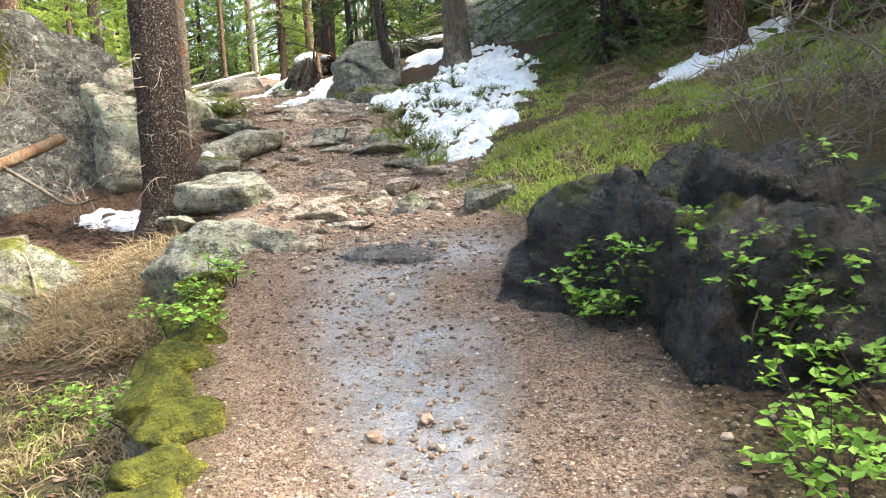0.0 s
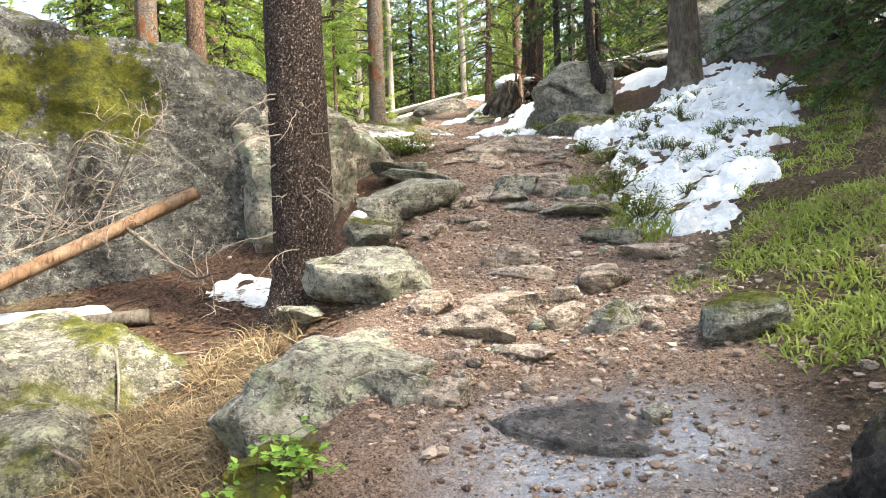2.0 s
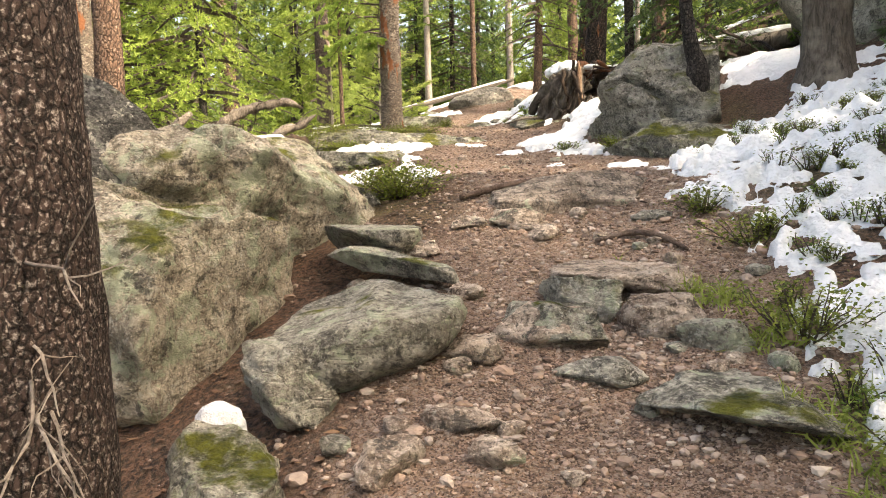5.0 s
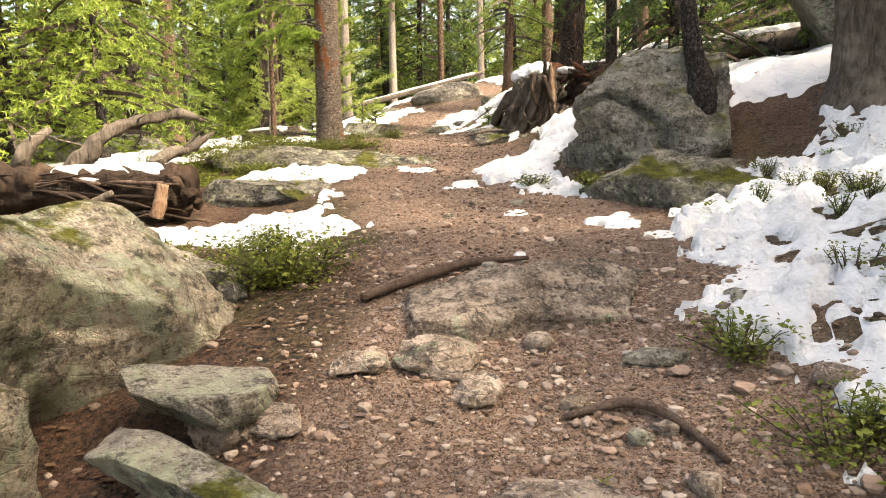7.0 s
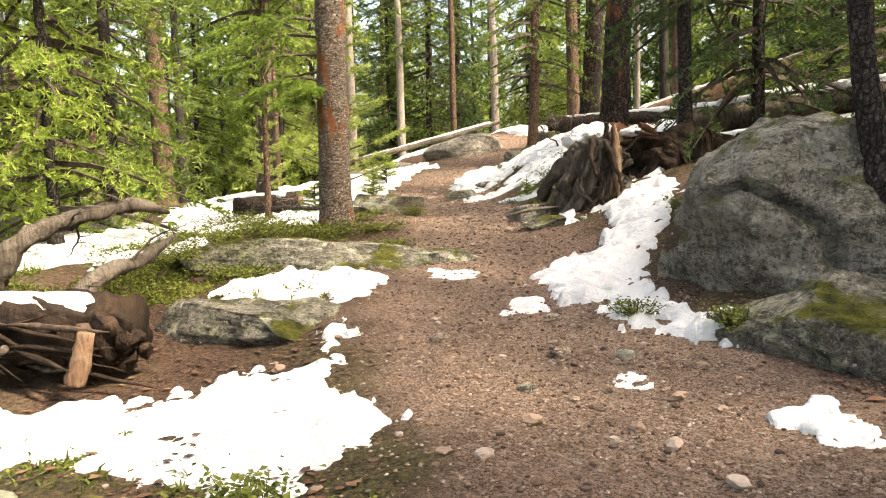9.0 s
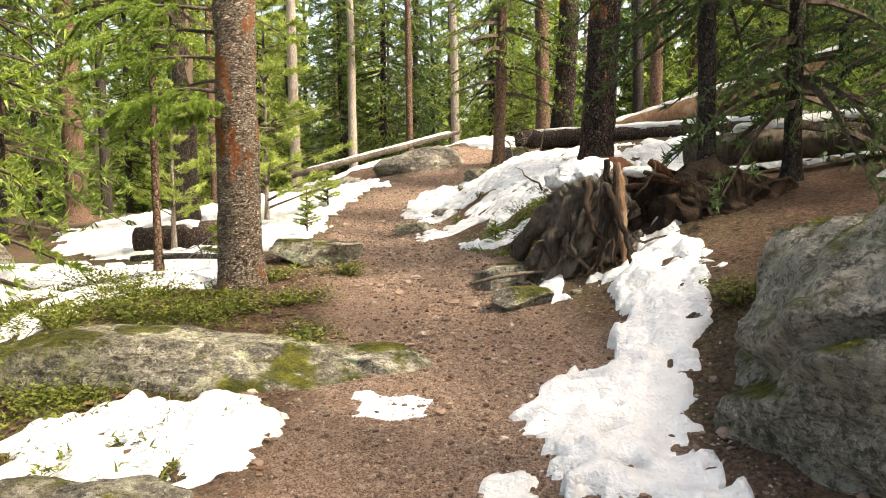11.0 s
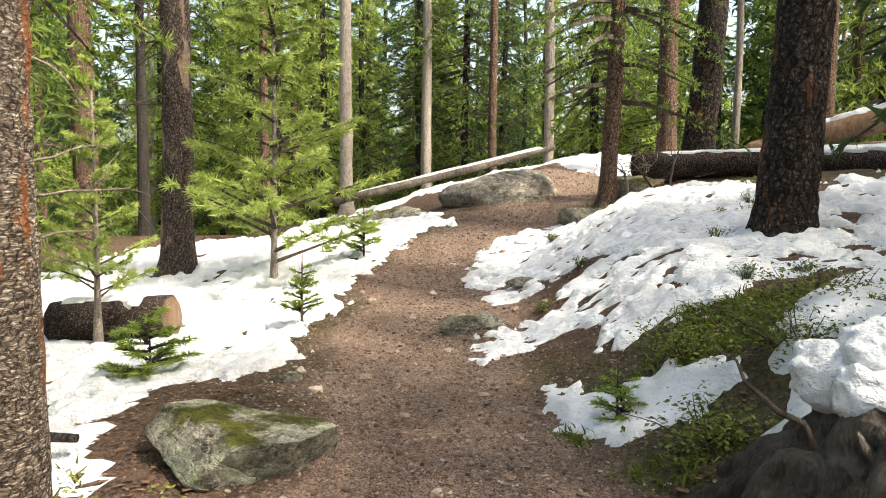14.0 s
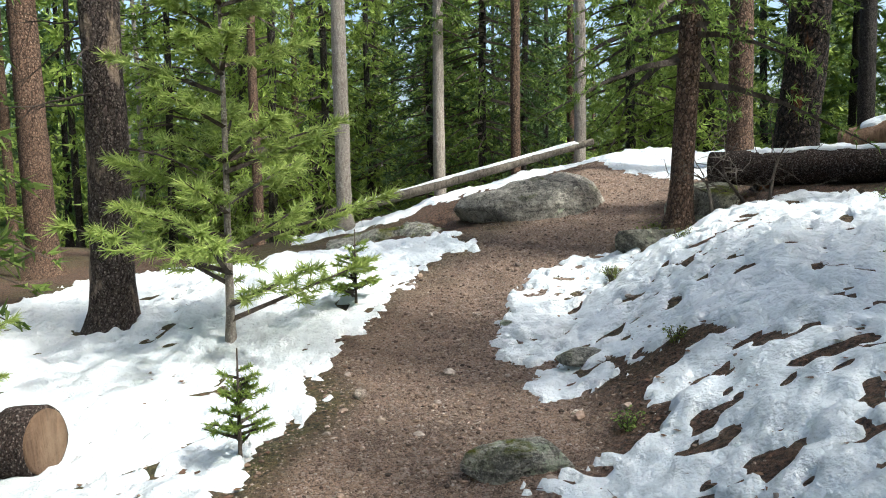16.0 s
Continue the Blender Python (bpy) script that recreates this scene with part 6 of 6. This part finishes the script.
grass([(-4.4, 4.4), (-1.5, 3.9), (-1.3, 1.2), (-4.4, 1.2)], 700, "short green grass below the trail", 5, M_GRASS, 0.08, 0.004, 0.8)
grass([(-1.2, 9.2), (-0.3, 8.6), (0.1, 7.3), (-0.2, 7.0), (-0.7, 8.6)], 260, "green grass at the snow edge", 6, M_GRASS, 0.12, 0.004)
grass([(-3.4, 17.0), (-2.6, 17.2), (-2.4, 19.0), (-3.6, 18.9), (-4.0, 17.6)], 500, "dark green grass and moss in the melting snow", 7, M_SHRUB, 0.08, 0.005, 1.0)
grass([(-8.5, 13.2), (-5.5, 13.4), (-5.0, 16.0), (-6.5, 17.0), (-9.0, 16.0)], 900, "thin green undergrowth beneath the spruces", 8, M_SHRUB, 0.1, 0.006, 1.0)

grass([(1.3, 8.0), (6.5, 8.0), (7.0, 15.0), (1.6, 13.5)], 1300, "dark undergrowth beneath the spruces on the slope", 9, M_SHRUB, 0.11, 0.006, 1.0)
grass([(-5.0, 10.95), (-3.3, 10.85), (-3.6, 11.3), (-5.0, 11.4)], 70, "mossy undergrowth beside the flat rock", 10, M_SHRUB, 0.06, 0.006, 1.0)
grass([(-6.4, 13.2), (-4.2, 13.1), (-4.0, 13.9), (-6.4, 14.0)], 420, "mossy undergrowth between flat rocks", 11, M_SHRUB, 0.06, 0.006, 1.0)

grass([(0.5, 5.2), (1.2, 4.95), (3.4, 5.6), (5.5, 8.0), (3.5, 8.2), (1.6, 7.0), (0.6, 7.2), (0.2, 6.2)], 800, "dry straw-coloured grass on the bank", 12, M_STRAW, 0.1, 0.004, 1.1)
grass([(1.2, 7.2), (3.0, 7.8), (3.4, 10.0), (2.0, 11.0), (1.5, 9.0)], 500, "dry grass and litter beside the snow mound", 13, M_STRAW, 0.08, 0.004, 1.1)


def bough(tree_thing, h, a, length, seed, mat):
    """A living bough with drooping side twigs on a trunk, as parts of the tree."""
    rng = np.random.default_rng(seed)
    line = bent((np.cos(a) * 0.12, np.sin(a) * 0.12, h), (np.cos(a), np.sin(a), 0.15), length, 12, rng, 0.05, 0.05)
    bits, mids, axes = [tube(line, np.linspace(0.016, 0.004, 13), 6)], [], []
    for k in range(3, 13):
        for sgn in (-1, 1):
            d = np.array((np.cos(a + sgn * 0.9), np.sin(a + sgn * 0.9), rng.uniform(-0.35, 0.05)))
            side = bent(line[k], d, length * 0.34 * (1.25 - k / 14) * rng.uniform(0.7, 1.2), 8, rng, 0.1, 0.06)
            bits.append(tube(side, np.linspace(0.005, 0.002, 9), 4))
            mids += list(side[1:])
            axes += list(np.diff(side, axis=0) / np.linalg.norm(np.diff(side, axis=0), axis=1)[:, None])
    mids += list(line[5:])
    axes += [(line[-1] - line[0]) / length] * len(line[5:])
    part("bough", joined(bits), M_DARKTWIG, tree_thing)
    ob = part("foliage", needles(np.array(mids), np.array(axes), 80, 0.03, 0.005, rng), mat, tree_thing)
    ob["kind"] = "stuff"


# boughs whose sunlight comes from the needle colour
for k, (h, a, length) in enumerate(((1.5, -2.3, 0.9), (1.3, -2.0, 0.6), (1.75, -2.7, 1.0), (2.1, -2.4, 1.0), (2.4, 2.8, 1.1), (1.6, 3.0, 1.2), (1.95, -3.0, 1.2), (1.4, -1.7, 0.45))):
    bough(t2, h, a, length, 800 + k, M_SUNBOUGH)
# overhanging boughs in the shade-coloured needles
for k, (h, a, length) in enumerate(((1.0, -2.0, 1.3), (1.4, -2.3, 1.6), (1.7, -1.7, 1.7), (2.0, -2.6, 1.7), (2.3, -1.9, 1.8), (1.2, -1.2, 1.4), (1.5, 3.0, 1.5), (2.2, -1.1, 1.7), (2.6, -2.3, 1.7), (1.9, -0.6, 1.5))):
    bough(overhang, h, a, length, 820 + k, M_SHADENEEDLE)

# ---- gravel and litter ----
grng = np.random.default_rng(5)


def scatter(n, spread, y0, y1):
    y = grng.uniform(y0, y1, n)
    x = section(y)[:, 0] + grng.normal(0, spread, n)
    return x, y


def strewn(name, label, category, n, spread, y0, y1, size, shape, mat, flat=0.6, sink=0.3, near=None):
    """Small loose pieces on the trail, as one mass."""
    x, y = scatter(n, spread, y0, y1) if near is None else near
    n = len(x)
    s = size * np.clip(grng.lognormal(0, 0.45, n), 0.4, 1.9)
    bv, bf = shape
    a = grng.uniform(0, 2 * np.pi, n)
    st = grng.uniform(0.65, 1.25, (n, 3)) * (1, 1, flat)
    jit = 1 + grng.normal(0, 0.16, (n, len(bv), 1))
    v = bv[None] * jit * st[:, None] * s[:, None, None]
    c, w = np.cos(a)[:, None], np.sin(a)[:, None]
    v = np.stack([v[..., 0] * c - v[..., 1] * w, v[..., 0] * w + v[..., 1] * c, v[..., 2]], -1)
    v = v + np.stack([x, y, ground(x, y) + s * flat * sink], 1)[:, None]
    f = (bf[None] + (np.arange(n) * len(bv))[:, None, None]).reshape(-1, 3)
    o = v[0, 0].copy()
    ob = part(name, (v.reshape(-1, 3) - o, f), mat, smooth=False)
    ob.location = o
    return tagged(ob, label, category, kind="stuff")


def strewn_material(name, *tones):
    n = Nodes(name)
    island = n.node("ShaderNodeNewGeometry").outputs["Random Per Island"]
    c = n.ramp(island, *[(k / (len(tones) - 1), t) for k, t in enumerate(tones)])
    c = n.mix(n.math("MULTIPLY", n.noise(60, 5, vec=n.position), 0.5), c, (0.06, 0.045, 0.035))
    return n.done(c, 0.85, n.bump((n.noise(150, 3, vec=n.position), 0.002)), 0.3)


M_GRAVEL = strewn_material("trail_gravel", (0.16, 0.10, 0.075), (0.38, 0.27, 0.205), (0.24, 0.17, 0.13), (0.42, 0.34, 0.28), (0.24, 0.15, 0.10), (0.36, 0.28, 0.22), (0.52, 0.44, 0.37), (0.10, 0.065, 0.05))
M_CRUMB = strewn_material("dark_crumbs", (0.05, 0.03, 0.02), (0.2, 0.13, 0.09), (0.09, 0.055, 0.038), (0.34, 0.24, 0.18), (0.035, 0.022, 0.016), (0.26, 0.17, 0.12))
M_LITTER = strewn_material("needle_litter", (0.05, 0.025, 0.015), (0.16, 0.075, 0.04), (0.09, 0.05, 0.03), (0.26, 0.15, 0.08))
strewn("gravel", "fine reddish-brown gravel on the trail", "gravel", 60000, 0.68, 1.0, 27, 0.0056, (np.array([(1, 0, 0), (-1, 0, 0), (0, 1, 0), (0, -1, 0), (0, 0, 1), (0, 0, -1.0)]), np.array([(0, 2, 4), (2, 1, 4), (1, 3, 4), (3, 0, 4), (2, 0, 5), (1, 2, 5), (3, 1, 5), (0, 3, 5)])), M_GRAVEL)
strewn("gravel", "coarse tan and grey gravel on the stony climb", "gravel", 4200, 0.75, 4.5, 11, 0.013, BALLS[1], M_GRAVEL)
strewn("gravel", "coarse brown gravel and dark crumbs on the trail", "gravel", 15000, 0.6, 1.0, 27, 0.0095, BALLS[1], M_CRUMB, 0.6)
strewn("pebbles", "loose pale pebbles along the trail", "gravel", 420, 0.8, 1.5, 24, 0.02, BALLS[2], M_GRAVEL, 0.6, 0.5)
stick = (np.array([(-3.0, -0.12, 0), (-3.0, 0.12, 0), (3.0, 0, 0.12), (-3.0, 0, 0.2)]), np.array([(0, 1, 2), (1, 3, 2), (3, 0, 2)]))
ly = grng.uniform(1, 27, 24000)
lx = section(ly)[:, 0] + np.where(grng.random(24000) < 0.5, -1, 1) * grng.gamma(4.0, 0.42, 24000)
strewn("needle_litter", "fallen needles, bark and twigs on the soil", "litter", 0, 0, 0, 0, 0.009, stick, M_LITTER, 0.6, 0.4, (lx, ly))
wy = grng.uniform(0.5, 27, 30000)
wx = section(wy)[:, 0] + np.where(grng.random(30000) < 0.6, -1, 1) * (0.9 + grng.gamma(1.6, 1.3, 30000))
chip = (np.array([(1, 0, 0.1), (-1, 0, 0), (0.1, 0.6, 0.2), (0, -0.6, 0.1)]), np.array([(0, 2, 3), (2, 1, 3)]))
strewn("bark_litter", "brown bark chips, cones and leaf litter on the forest floor", "litter", 0, 0, 0, 0, 0.016, chip, M_LITTER, 0.8, 0.5, (wx, wy))
sy = grng.uniform(3.6, 7.3, 2600)
sx = grng.uniform(-4.9, -1.9, 2600)
strewn("bark_litter", "bark chips and dead needles on the slope below the trail", "litter", 0, 0, 0, 0, 0.022, chip, M_LITTER, 0.9, 0.6, (sx, sy))
strewn("needle_litter", "dead twigs strewn on the slope below the trail", "litter", 0, 0, 0, 0, 0.02, stick, M_LITTER, 0.8, 0.7, (grng.uniform(-4.9, -1.9, 1400), grng.uniform(3.6, 7.3, 1400)))
for k in range(16):
    x, y = grng.uniform(-4.4, -2.1), grng.uniform(4.4, 7.0)
    z, a, q = surface(x, y) + 0.015, grng.uniform(0, 6.3), grng.uniform(0.15, 0.4)
    x1, y1 = x + q * math.cos(a), y + q * math.sin(a)
    limb([(x, y, z), (x + 0.5 * (x1 - x), y + 0.5 * (y1 - y) + 0.02, 0.5 * (z + surface(x1, y1)) + 0.03), (x1, y1, surface(x1, y1) + 0.012)], [0.01, 0.009, 0.004], M_TWIG if k % 3 else M_DARKTWIG, "dead stick lying on the slope below the trail", "branch", "dead wood", 860 + k, 6, 0.15, 1, 0.15)
COB = "loose stones on the trail"
for k in range(75):
    x, y = scatter(1, 0.75, 4.8, 11.0) if k < 62 else scatter(1, 0.8, 11.5, 23)
    x, y = float(x[0]), float(y[0])
    s = 0.03 + 0.03 * grng.random()
    step = rock("stone", x, y, float(ground(x, y)) + s * 0.2, s * 1.2, s, s * 0.7, grng.uniform(0, 180), 600 + k, (M_TAN, M_PALE, M_TAN)[k % 3], "small loose stone on the trail", 2, 5, 0.8, (0, 0), 1.0, False, COB)
